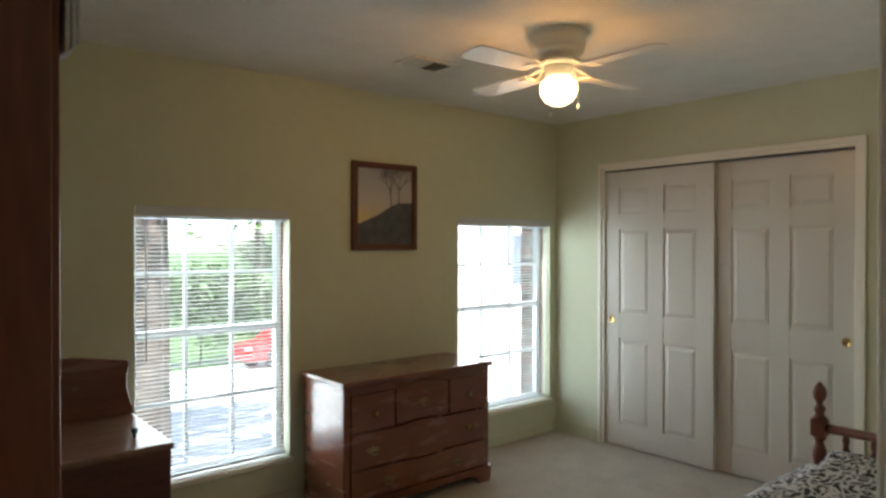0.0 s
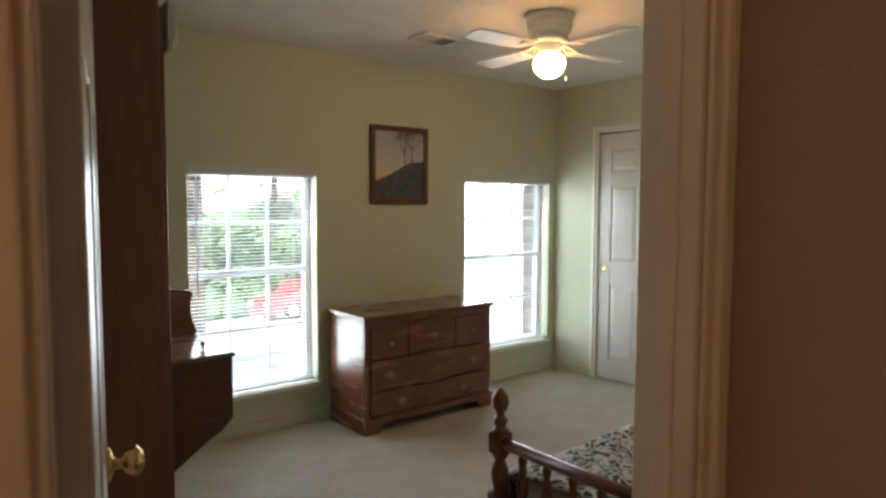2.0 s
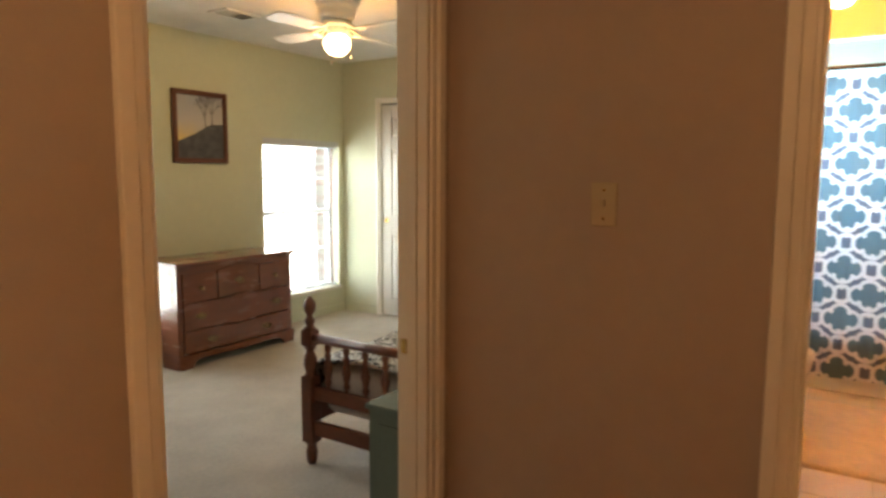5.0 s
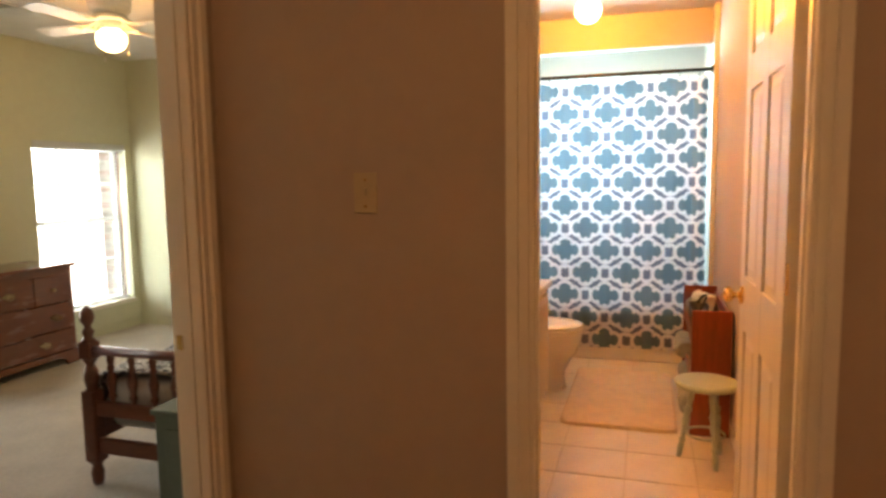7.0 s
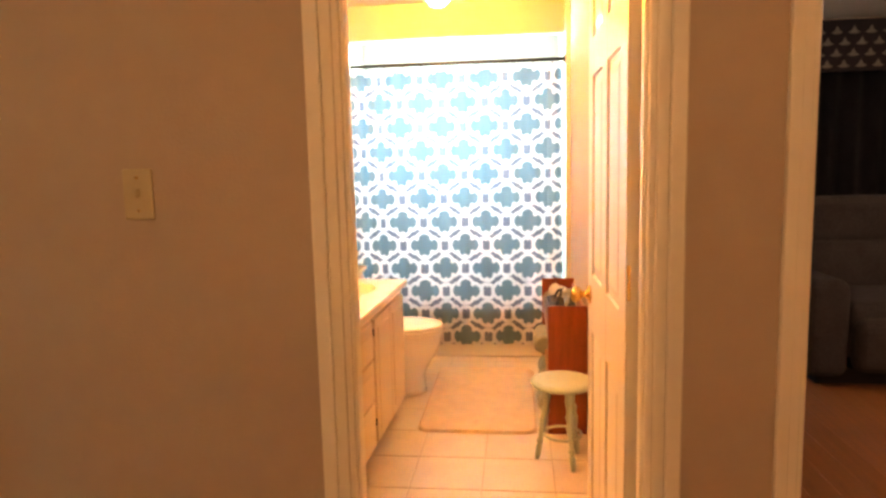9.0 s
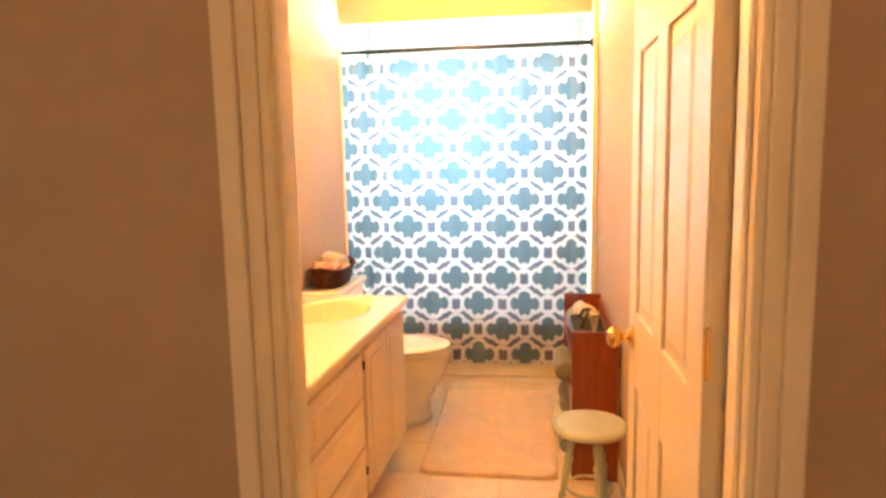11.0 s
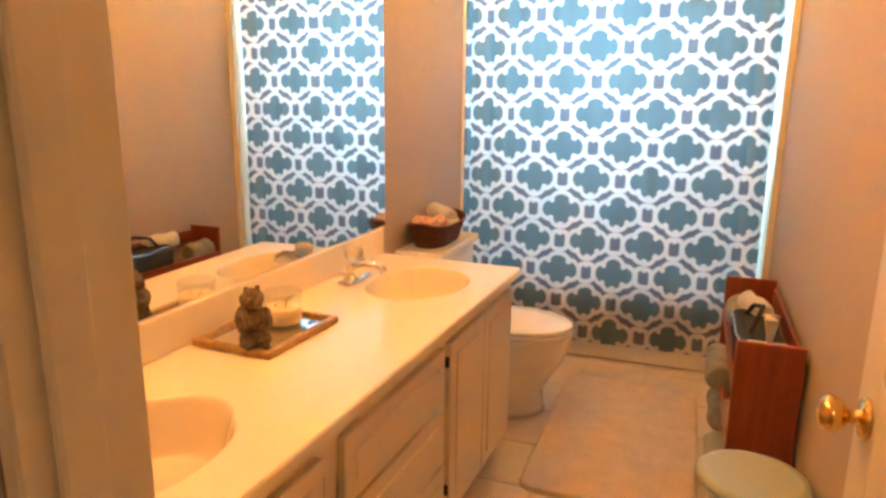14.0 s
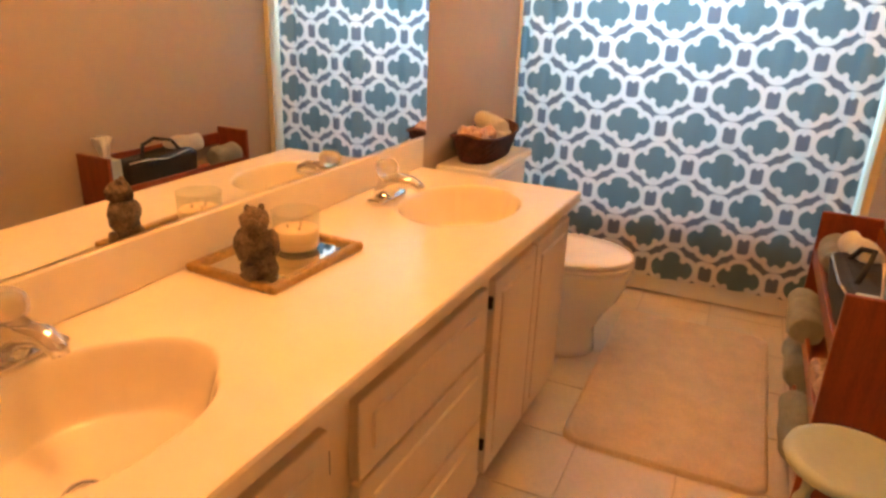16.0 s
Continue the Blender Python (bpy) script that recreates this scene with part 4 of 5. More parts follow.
def switch_plate():
    ob = thing("light_switch", pose(SX, -1.128, 1.295), "ivory plastic light switch plate on the hall wall", "light switch")
    part("plate", box_bm(-0.006, -0.033, -0.054, 0, 0.033, 0.054, 0.004, 3), ivory, ob)
    part("toggle", box_bm(-0.018, -0.005, -0.006, -0.004, 0.005, 0.012, 0.002), ivory, ob)
    for z in (-0.035, 0.035):
        part("screw", lathe_bm([(0.0035, 0), (0.0035, 0.001), (0.001, 0.0016)], 10, pose(-0.006, 0, z, 0, -90, 0)), brass, ob)
    return ob


switch_plate()
solo("strike_plate", box_bm(DX1 - 0.0135, DY + 0.066, 0.862, DX1 - 0.0118, DY + 0.088, 0.905, 0.001, 1), brass, "brass strike plate on the bedroom door jamb", "strike plate")

# ---- bathroom things ----
CH, CX1, CF = 0.750, 3.265, -1.335   # counter height, end, front edge


def vanity():
    face = CF + 0.030
    ob = thing("vanity_cabinet", pose(BX + 0.004, face, 0), "pickled oak bathroom vanity cabinet with raised-panel doors and drawers", "cabinet")
    w = CX1 - 0.015 - BX - 0.004
    d = BL - face - 0.004
    part("carcass", box_bm(0, 0.006, 0.09, w, d, CH - 0.150, 0.002), cab_wood, ob)
    part("kick_board", box_bm(0, 0.06, 0, w, d, 0.09), cab_wood, ob)
    bm = box_bm(0, 0, CH - 0.150, w, 0.018, CH - 0.024, 0.002)
    box_bm(0, 0.018, CH - 0.150, 0.018, d, CH - 0.024, 0.002, 1, bm=bm)
    box_bm(w - 0.018, 0.018, CH - 0.150, w, d, CH - 0.024, 0.002, 1, bm=bm)
    part("face_frame", bm, cab_wood, ob)

    def leaf(name, x0, x1, z0, z1):
        p = part(name, box_bm(x0, -0.019, z0, x1, 0.004, z1, 0.004), cab_wood, ob)
        i = 0.042
        part("raised_panel", box_bm(x0 + i, -0.0245, z0 + i, x1 - i, -0.014, z1 - i, 0.005), cab_wood, p)
        return p

    o = BX + 0.004
    # doors beside the drawer stack and at both ends
    for x0, x1 in ((0.04, 0.37), (0.375, 0.705)):
        p = leaf("cabinet_door", x0, x1, 0.12, CH - 0.070)
        for z in (0.20, CH - 0.16):
            part("hinge", box_bm(x1 - 0.004 if x0 > 0.2 else x0 - 0.008, -0.014, z, x1 + 0.008 if x0 > 0.2 else x0 + 0.004, -0.002, z + 0.045, 0.002), bronze, p)
    a, b = 2.030 - o, 2.572 - o
    for z0, z1 in ((0.12, 0.325), (0.335, 0.510), (0.520, CH - 0.070)):
        leaf("drawer_front", a, b, z0, z1)
    for x0, x1 in ((2.615 - o, 2.905 - o), (2.912 - o, 3.215 - o)):
        p = leaf("cabinet_door", x0, x1, 0.12, CH - 0.070)
        if x0 < 2.7 - o:
            for z in (0.20, CH - 0.142):
                part("hinge", box_bm(x0 - 0.013, -0.016, z, x0 - 0.001, -0.001, z + 0.032, 0.003), bronze, p, "dark exposed hinge")
    return ob


vanity_ob = vanity()


def counter():
    """Counter top with two oval bowls sunk into it, lip and backsplash: a grid whose points drop inside each bowl."""
    ob = thing("vanity_counter", pose(0, 0, CH), "cream cultured marble vanity counter with two moulded basins", "counter")
    x0, x1, y0, y1 = BX + 0.002, CX1, CF, BL - 0.001
    bowls = ((1.735, -1.051), (2.93, -1.074))
    rx, ry, dp = 0.215, 0.165, 0.140
    nx, ny = 400, 132
    bm = bmesh.new()
    grid = []
    for i in range(nx + 1):
        row = []
        for j in range(ny + 1):
            x, y, z = x0 + (x1 - x0) * i / nx, y0 + (y1 - y0) * j / ny, 0.0
            for cx, cy in bowls:
                ang = math.atan2((y - cy) / ry, (x - cx) / rx)
                shell = 1.0 + 0.07 * abs(math.cos(2.5 * ang)) * max(0.0, math.cos(ang))
                r = math.hypot((x - cx) / (rx * shell), (y - cy) / (ry * shell))
                if r < 1:
                    s = min(1, (1 - r) / 0.24)
                    z = -dp * (0.74 * (s * s * (3 - 2 * s)) ** 0.8 + 0.26 * min(1, 1.1 * (1 - r)))
            row.append(bm.verts.new((x, y, z)))
        grid.append(row)
    for i in range(nx):
        for j in range(ny):
            bm.faces.new((grid[i][j], grid[i + 1][j], grid[i + 1][j + 1], grid[i][j + 1])).smooth = True
    # front and end lips
    edge = [grid[i][0] for i in range(nx + 1)]
    low = [bm.verts.new((v.co.x, v.co.y - 0.003, -0.005)) for v in edge]
    low2 = [bm.verts.new((v.co.x, v.co.y - 0.003, -0.030)) for v in edge]
    for i in range(nx):
        bm.faces.new((low[i], low[i + 1], edge[i + 1], edge[i]))
        bm.faces.new((low2[i], low2[i + 1], low[i + 1], low[i]))
    e2 = grid[nx]
    s1 = [bm.verts.new((x1 + 0.003, v.co.y, -0.005)) for v in e2]
    s2 = [bm.verts.new((x1 + 0.003, v.co.y, -0.030)) for v in e2]
    for j in range(ny):
        bm.faces.new((e2[j], s1[j], s1[j + 1], e2[j + 1]))
        bm.faces.new((s1[j], s2[j], s2[j + 1], s1[j + 1]))
    bm.faces.new((edge[nx], low[nx], s1[0]))
    bm.faces.new((low[nx], low2[nx], s2[0], s1[0]))
    part("basin_top", bm, marble, ob)
    part("backsplash", box_bm(x0, BL - 0.024, 0.001, x1, BL + 0.045, 0.105, 0.005), marble, ob, "", pose(3.3, BL, 0, 0, 0, 1.2) @ pose(-3.3, -BL, 0))
    for cx, cy in bowls:
        part("drain", lathe_bm([(0.026, 0), (0.027, 0.003), (0.021, 0.004), (0.017, 0.001), (0.014, 0.004), (0.004, 0.006)], 20), chrome, ob, "chrome drain stopper", pose(cx - 0.005, cy + 0.005, -dp + 0.0005))
    return ob


counter_ob = counter()


def faucet(x, y):
    ob = thing("basin_faucet", pose(x, y, CH), "chrome single-lever basin faucet with clear acrylic handle", "faucet", "basin faucets")
    part("base_plate", box_bm(-0.078, -0.026, 0, 0.078, 0.026, 0.016, 0.008, 3), chrome, ob)
    part("spout", tube_bm([(0, 0.006, 0.012), (0, -0.002, 0.040), (0, -0.038, 0.060), (0, -0.082, 0.062), (0, -0.108, 0.050), (0, -0.112, 0.040)], [0.034, 0.031, 0.024, 0.018, 0.015, 0.013], 16), chrome, ob)
    part("handle_stem", lathe_bm([(0.020, 0.046), (0.018, 0.062), (0.012, 0.070)], 16), chrome, ob)
    part("handle", lathe_bm([(0.013, 0.070), (0.029, 0.077), (0.034, 0.094), (0.031, 0.110), (0.020, 0.119), (0.004, 0.121)], 10), mat("acrylic", (0.85, 0.80, 0.70), 0.08, vary=0.0, transmission_weight=0.7), ob, "clear acrylic faucet handle")
    part("lift_rod", tube_bm([(0, 0.020, 0.01), (0, 0.022, 0.075)], 0.003, 8), chrome, ob)
    return ob


faucet(1.775, -0.812)
faucet(2.850, -0.860)

mirror_ob = solo("mirror", box_bm(BX + 0.01, BL - 0.017, CH + 0.109, 3.290, BL + 0.045, 1.97), mirror_mat, "frameless wall mirror standing on the backsplash", "mirror")


def vanity_light():
    ob = thing("vanity_light", pose(2.1, BL, 2.14), "chrome bar with round bulbs above the mirror", "wall lamp")
    part("bar", box_bm(-0.45, -0.055, -0.05, 0.45, -0.001, 0.05, 0.006), chrome, ob)
    g = glow("bulb_glow", (1.0, 0.66, 0.28), 1.6)
    for k in range(4):
        b = part("bulb", lathe_bm([(0.012, -0.055), (0.020, -0.065), (0.044, -0.095), (0.048, -0.115), (0.040, -0.145), (0.004, -0.160)], 20, Matrix.Rotation(radians(90), 4, "X") @ Matrix.Diagonal((1, 1, -1, 1))), g, ob, "lit round bulb", pose(-0.33 + 0.22 * k, 0, 0))
        b.visible_shadow = False
    return ob


light_ob = vanity_light()
for o in (vanity_ob, counter_ob):
    o.matrix_world = SKEW @ o.matrix_world
for o in (mirror_ob, light_ob):
    o.matrix_world = MSKEW @ o.matrix_world


def ceiling_globe(x, y):
    ob = thing("ceiling_light", pose(x, y, TOP), "lit white globe ceiling light in the bathroom", "ceiling light")
    part("base", lathe_bm([(0.050, -0.040), (0.062, -0.030), (0.066, -0.001)], 28), brass, ob)
    g = part("globe", lathe_bm([(0.004, -0.185), (0.045, -0.172), (0.072, -0.140), (0.080, -0.105), (0.070, -0.065), (0.050, -0.038)], 28), glow("bath_globe", (1.0, 0.70, 0.26), 3.2), ob, "lit frosted globe")
    g.visible_shadow = False
    return ob


ceiling_globe(3.768, -1.48)


def tray():
    ob = thing("mirror_tray", pose(2.315, -0.893, CH, 0, 0, -2.6), "gilt framed mirror tray on the vanity counter", "tray")
    w, d = 0.308, 0.236
    part("mirror_base", box_bm(-w / 2 + 0.012, -d / 2 + 0.012, 0.002, w / 2 - 0.012, d / 2 - 0.012, 0.009), mirror_mat, ob, "mirror glass tray floor")
    for a, b, c, e in ((-w / 2, w / 2, -d / 2, -d / 2 + 0.02), (-w / 2, w / 2, d / 2 - 0.02, d / 2), (-w / 2, -w / 2 + 0.02, -d / 2 + 0.02, d / 2 - 0.02), (w / 2 - 0.02, w / 2, -d / 2 + 0.02, d / 2 - 0.02)):
        part("gilt_rim", box_bm(a, c, 0.0, b, e, 0.019, 0.005, 3), gilt, ob)
    return ob


tray()


def owl():
    """A small carved owl: one shape, body with head, brows and folded wings."""
    bm = bmesh.new()
    for x, y, z, a, b, c in ((0.004, 0.000, 0.026, 0.037, 0.034, 0.029), (0.006, -0.004, 0.050, 0.030, 0.028, 0.022), (-0.004, -0.002, 0.082, 0.039, 0.033, 0.034), (-0.002, -0.006, 0.124, 0.028, 0.027, 0.028)):
        bmesh.ops.create_icosphere(bm, subdivisions=4, radius=1, matrix=Matrix.Translation((x, y, z)) @ Matrix.Diagonal((a, b, c, 1)))
    for t in (-1, 1):
        bmesh.ops.create_icosphere(bm, subdivisions=3, radius=1, matrix=Matrix.Translation((t * 0.013, -0.004, 0.145)) @ Matrix.Diagonal((0.006, 0.008, 0.013, 1)))
        bmesh.ops.create_icosphere(bm, subdivisions=3, radius=1, matrix=Matrix.Translation((t * 0.031, -0.010, 0.074)) @ Matrix.Diagonal((0.012, 0.020, 0.030, 1)))
        bmesh.ops.create_icosphere(bm, subdivisions=3, radius=1, matrix=Matrix.Translation((t * 0.020, -0.024, 0.026)) @ Matrix.Diagonal((0.015, 0.014, 0.018, 1)))
        bmesh.ops.create_icosphere(bm, subdivisions=2, radius=0.009, matrix=Matrix.Translation((t * 0.011, -0.029, 0.130)))
    bmesh.ops.create_icosphere(bm, subdivisions=2, radius=1, matrix=Matrix.Translation((0, -0.033, 0.117)) @ Matrix.Diagonal((0.006, 0.007, 0.011, 1)))
    bmesh.ops.create_cone(bm, cap_ends=True, segments=24, radius1=0.036, radius2=0.035, depth=0.012, matrix=Matrix.Translation((0, 0, 0.006)))
    for v in bm.verts:
        out = Vector((v.co.x, v.co.y, 0.3 * (v.co.z - 0.075))).normalized()
        v.co += out * (0.0045 * noise.noise(v.co * 55) + 0.0025 * noise.noise(v.co * 150))
        v.co.z = max(v.co.z, 0.0)
    for f in bm.faces:
        f.smooth = True
    ob = solo("owl_figurine", bm, stone_owl, "carved brown stone owl figurine standing on the mirror tray", "figurine")
    ob.matrix_world = pose(2.195, -0.935, CH + 0.009, 0, 0, -35)
    return ob


owl()


def candle(x, y):
    ob = thing("jar_candle", pose(x, y, CH + 0.009), "cream wax candle in a clear glass jar on the tray", "candle")
    gl = part("jar", lathe_bm([(0.046, 0.0), (0.050, 0.004), (0.052, 0.030), (0.0535, 0.087), (0.0545, 0.090), (0.0535, 0.092), (0.0515, 0.090), (0.0500, 0.030), (0.047, 0.008), (0.002, 0.0065)], 32), glass, ob, "clear glass jar")
    gl.visible_shadow = False
    part("wax", lathe_bm([(0.046, 0.0075), (0.0490, 0.012), (0.0496, 0.048), (0.045, 0.051), (0.004, 0.050)], 32), wax, ob)
    for a in range(3):
        part("wick", tube_bm([(0.018 * math.cos(2.1 * a), 0.018 * math.sin(2.1 * a), 0.050), (0.018 * math.cos(2.1 * a), 0.018 * math.sin(2.1 * a) + 0.001, 0.058)], 0.0014, 6), black_cloth, ob)
    return ob


candle(2.370, -0.900)


def toilet(cx):
    ob = thing("toilet", pose(cx, BL, 0), "white porcelain toilet with closed lid beside the vanity", "toilet")
    part("tank", box_bm(-0.235, -0.205, 0.385, 0.235, -0.012, 0.700, 0.025, 4), porcelain, ob)
    part("tank_lid", box_bm(-0.248, -0.222, 0.700, 0.248, -0.006, 0.732, 0.010, 3), porcelain, ob)
    part("flush_lever", tube_bm([(-0.20, -0.205, 0.65), (-0.20, -0.225, 0.65), (-0.13, -0.230, 0.645)], 0.006, 8), chrome, ob)

    def oval(scale, y_c, ry, rx, n=40):
        pts = []
        for k in range(n):
            a = 2 * math.pi * k / n
            y = math.sin(a)
            pts.append((rx * scale * math.cos(a) * (1 if y < 0 else 0.96), y_c + ry * scale * y))
        return pts

    bm = bmesh.new()
    secs = [(0.0, 0.80, -0.42, 0.25, 0.175), (0.03, 0.78, -0.42, 0.25, 0.175), (0.10, 0.74, -0.42, 0.255, 0.18), (0.17, 0.80, -0.435, 0.26, 0.18), (0.23, 0.90, -0.452, 0.26, 0.184), (0.30, 0.96, -0.462, 0.261, 0.187), (0.355, 0.985, -0.465, 0.262, 0.188), (0.375, 1.0, -0.465, 0.262, 0.188)]
    rings = [[bm.verts.new((x, y, z)) for x, y in oval(s, yc, ry, rx)] for z, s, yc, ry, rx in secs]
    for a, b in zip(rings, rings[1:]):
        for k in range(40):
            bm.faces.new((a[k], a[(k + 1) % 40], b[(k + 1) % 40], b[k])).smooth = True
    bm.faces.new(list(reversed(rings[0])))
    bm.faces.new(rings[-1])
    part("bowl", bm, porcelain, ob)
    part("bowl_shelf", box_bm(-0.12, -0.26, 0.30, 0.12, -0.02, 0.384, 0.02, 3), porcelain, ob)
    for name, z0, z1, s in (("seat", 0.376, 0.392, 1.015), ("lid", 0.396, 0.414, 1.0)):
        bm = bmesh.new()
        rs = [[bm.verts.new((x, y, z)) for x, y in oval(s * f, -0.465, 0.262, 0.188)] for f, z in ((0.97, z0), (1.0, z0 + 0.003), (1.0, z1 - 0.006), (0.96, z1), (0.6, z1 + (0.004 if name == "lid" else 0)))]
        for a, b in zip(rs, rs[1:]):
            for k in range(40):
                bm.faces.new((a[k], a[(k + 1) % 40], b[(k + 1) % 40], b[k])).smooth = True
        bm.faces.new(list(reversed(rs[0])))
        bm.faces.new(rs[-1])
        part(name, bm, porcelain, ob)
    return ob


toilet(3.645)


def basket():
    x, y, z = 3.625, BL - 0.112, 0.732
    ob = thing("wicker_basket", pose(x, y, z) @ Matrix.Diagonal((1.13, 1.04, 1.0, 1.0)), "red-brown wicker basket of toiletries on the toilet tank", "basket")
    nr, seg = 9, 44
    bm = bmesh.new()
    rings = []
    for r in range(nr):
        f = r / (nr - 1)
        a, b = 0.140 + 0.040 * f, 0.066 + 0.022 * f
        rings.append([])
        for k in range(seg):
            t = 2 * math.pi * k / seg
            e = 1 + 0.012 * (1 if (k + r) % 2 else -1)
            c, s = math.cos(t), math.sin(t)
            q = (abs(c) ** 3 + abs(s) ** 3) ** (-1 / 3)
            rings[-1].append(bm.verts.new((a * c * q * e, b * s * q * e, 0.002 + 0.088 * f + (0.022 * abs(c) ** 4 * f))))
    for p, q in zip(rings, rings[1:]):
        for k in range(seg):
            bm.faces.new((p[k], p[(k + 1) % seg], q[(k + 1) % seg], q[k]))
    bm.faces.new(list(reversed(rings[0])))
    bmesh.ops.solidify(bm, geom=bm.faces[:], thickness=0.005)
    part("woven_body", bm, wicker, ob)
    rim = tube_bm([(0.182 * math.cos(2 * math.pi * k / 40) * (abs(math.cos(2 * math.pi * k / 40)) ** 3 + abs(math.sin(2 * math.pi * k / 40)) ** 3) ** (-1 / 3), 0.090 * math.sin(2 * math.pi * k / 40) * (abs(math.cos(2 * math.pi * k / 40)) ** 3 + abs(math.sin(2 * math.pi * k / 40)) ** 3) ** (-1 / 3), 0.092 + 0.022 * abs(math.cos(2 * math.pi * k / 40)) ** 4) for k in range(41)], 0.006, 8)
    part("rim", rim, wicker, ob)
    return x, y, z


bx, by, bz = basket()


def roll(name, x0, p, q, r, material, label, category, lumpy=0.004):
    """A rolled or bundled soft thing from p to q."""
    bm = bmesh.new()
    p, q = Vector(p), Vector(q)
    n = 14
    pts = [p.lerp(q, k / n) for k in range(n + 1)]
    rad = [r * (0.82 if k in (0, n) else 0.97 if k in (1, n - 1) else 1) for k in range(n + 1)]
    tube_bm(pts, rad, 20, bm)
    for v in bm.verts:
        v.co += Vector((noise.noise(v.co * 14), noise.noise(v.co * 14 + Vector((5, 0, 0))), noise.noise(v.co * 14 + Vector((0, 7, 0))))) * lumpy
    return solo(name, bm, material, label, category)


roll("hand_towel", 0, (bx + 0.020, by - 0.060, bz + 0.112), (bx + 0.085, by + 0.062, bz + 0.132), 0.036, towel_white, "rolled cream hand towel lying in the wicker basket", "towel")
roll("toilet_paper", 0, (bx - 0.005, by - 0.045, bz + 0.075), (bx + 0.10, by - 0.045, bz + 0.075), 0.030, towel_white, "spare white paper roll in the wicker basket", "paper roll", 0.001)
potp = mat("floral_wrap", (0.74, 0.58, 0.52), 0.6, vary=0.25, scale=45, color2=(0.38, 0.18, 0.16))
for k, (dx, dy, a) in enumerate(((-0.128, -0.03, -14), (-0.088, 0.020, 8), (-0.120, 0.045, 22), (-0.050, -0.030, -24))):
    bm = box_bm(-0.026, -0.024, -0.036, 0.026, 0.024, 0.036, 0.010, 3)
    o = solo("soap_packet", bm, potp, "flower-printed wrapped soap in the wicker basket", "soap", "wrapped soaps")
    o.matrix_world = pose(bx + dx, by + dy, bz + 0.092, a, a * 1.3, 20 * k)


def shower_curtain():
    """Pleated cloth on rings from a dark rod."""
    y0, y1, z0, z1 = AR + 0.024, AL - 0.014, 0.108, 1.978
    xr = TUBX - 0.03
    rod = thing("curtain_rod", pose(xr, (AR + AL) / 2, 2.020), "dark bronze shower curtain rod with ring hooks", "curtain rod")
    half = (AL - AR) / 2 - 0.001
    part("rod", tube_bm([(0, -half, 0), (0, half, 0)], 0.0125, 12), bronze, rod)
    for s in (-1, 1):
        part("flange", lathe_bm([(0.028, 0), (0.028, 0.006), (0.016, 0.014)], 18, pose(0, s * half, 0, 90 if s > 0 else -90)), bronze, rod)
    ob = thing("shower_curtain", pose(0, 0, 0), "teal-grey shower curtain with white quatrefoil trellis, backlit", "shower curtain")
    nu, nv = 300, 34
    bm = bmesh.new()
    lay = bm.loops.layers.uv.new("cloth")
    span = y1 - y0
    grid = []
    for i in range(nu + 1):
        s = i / nu
        y = y1 - span * s
        row = []
        for j in range(nv + 1):
            f = j / nv
            z = z1 - (z1 - z0) * f
            gather = 1.0 if s < 0.17 or s > 0.93 else 0.25
            amp = (0.006 + 0.017 * gather) * (1.0 - 0.35 * f)
            x = xr + amp * math.sin(2 * math.pi * s * 13 + 0.9 * math.sin(s * 9)) + 0.010 * noise.noise(Vector((s * 5, f * 1.6, 0)))
            sag = -0.010 * (0.5 - 0.5 * math.cos(2 * math.pi * s * 12)) * max(0, 1 - f * 10)
            row.append(bm.verts.new((x, y + 0.010 * noise.noise(Vector((s * 8, f * 2.2, 5))), z + sag + (0.014 * noise.noise(Vector((s * 3, 0, 8))) if j == nv else 0))))
        grid.append(row)
    arc, acc = [], 0.0
    for i in range(nu + 1):
        if i:
            acc += (grid[i][nv // 2].co - grid[i - 1][nv // 2].co).length
        arc.append(acc)
    for i in range(nu):
        for j in range(nv):
            f = bm.faces.new((grid[i][j], grid[i][j + 1], grid[i + 1][j + 1], grid[i + 1][j]))
            f.smooth = True
            for lp, (a, b) in zip(f.loops, ((i, j), (i, j + 1), (i + 1, j + 1), (i + 1, j))):
                lp[lay].uv = ((y0 + y1) / 2 + arc[nu // 2] - arc[a], z1 - (z1 - z0) * b / nv)
    cloth = curtain_cloth(-1.575, 0.802, 0.300, 0.320)
    part("cloth", bm, cloth, ob)
    for k in range(12):
        y = y1 - span * (k + 0.5) / 12
        part("curtain_ring", tube_bm([(0.020 * math.cos(t), 0, 0.028 * math.sin(t)) for t in [2 * math.pi * q / 16 for q in range(17)]], 0.0022, 6), bronze, rod, "", Matrix.Translation((0, y - (AR + AL) / 2, -0.018)))
    # pale liner behind the cloth
    bm = bmesh.new()
    ln = []
    for i in range(90):
        s = i / 89
        y = AL - 0.006 - (AL - AR - 0.012) * s
        ln.append([bm.verts.new((xr + 0.045 + 0.012 * math.sin(s * 60), y, z)) for z in (1.985, 1.0, 0.12)])
    for a, b in zip(ln, ln[1:]):
        for j in range(2):
            bm.faces.new((a[j], a[j + 1], b[j + 1], b[j])).smooth = True
    lm = bpy.data.materials.new("liner_vinyl")
    lm.use_nodes = True
    nt = lm.node_tree
    nt.nodes.remove(nt.nodes["Principled BSDF"])
    df, tr, mx = (nt.nodes.new(n) for n in ("ShaderNodeBsdfDiffuse", "ShaderNodeBsdfTranslucent", "ShaderNodeMixShader"))
    df.inputs[0].default_value = tr.inputs[0].default_value = (0.88, 0.90, 0.92, 1)
    mx.inputs[0].default_value = 0.7
    nt.links.new(df.outputs[0], mx.inputs[1])
    nt.links.new(tr.outputs[0], mx.inputs[2])
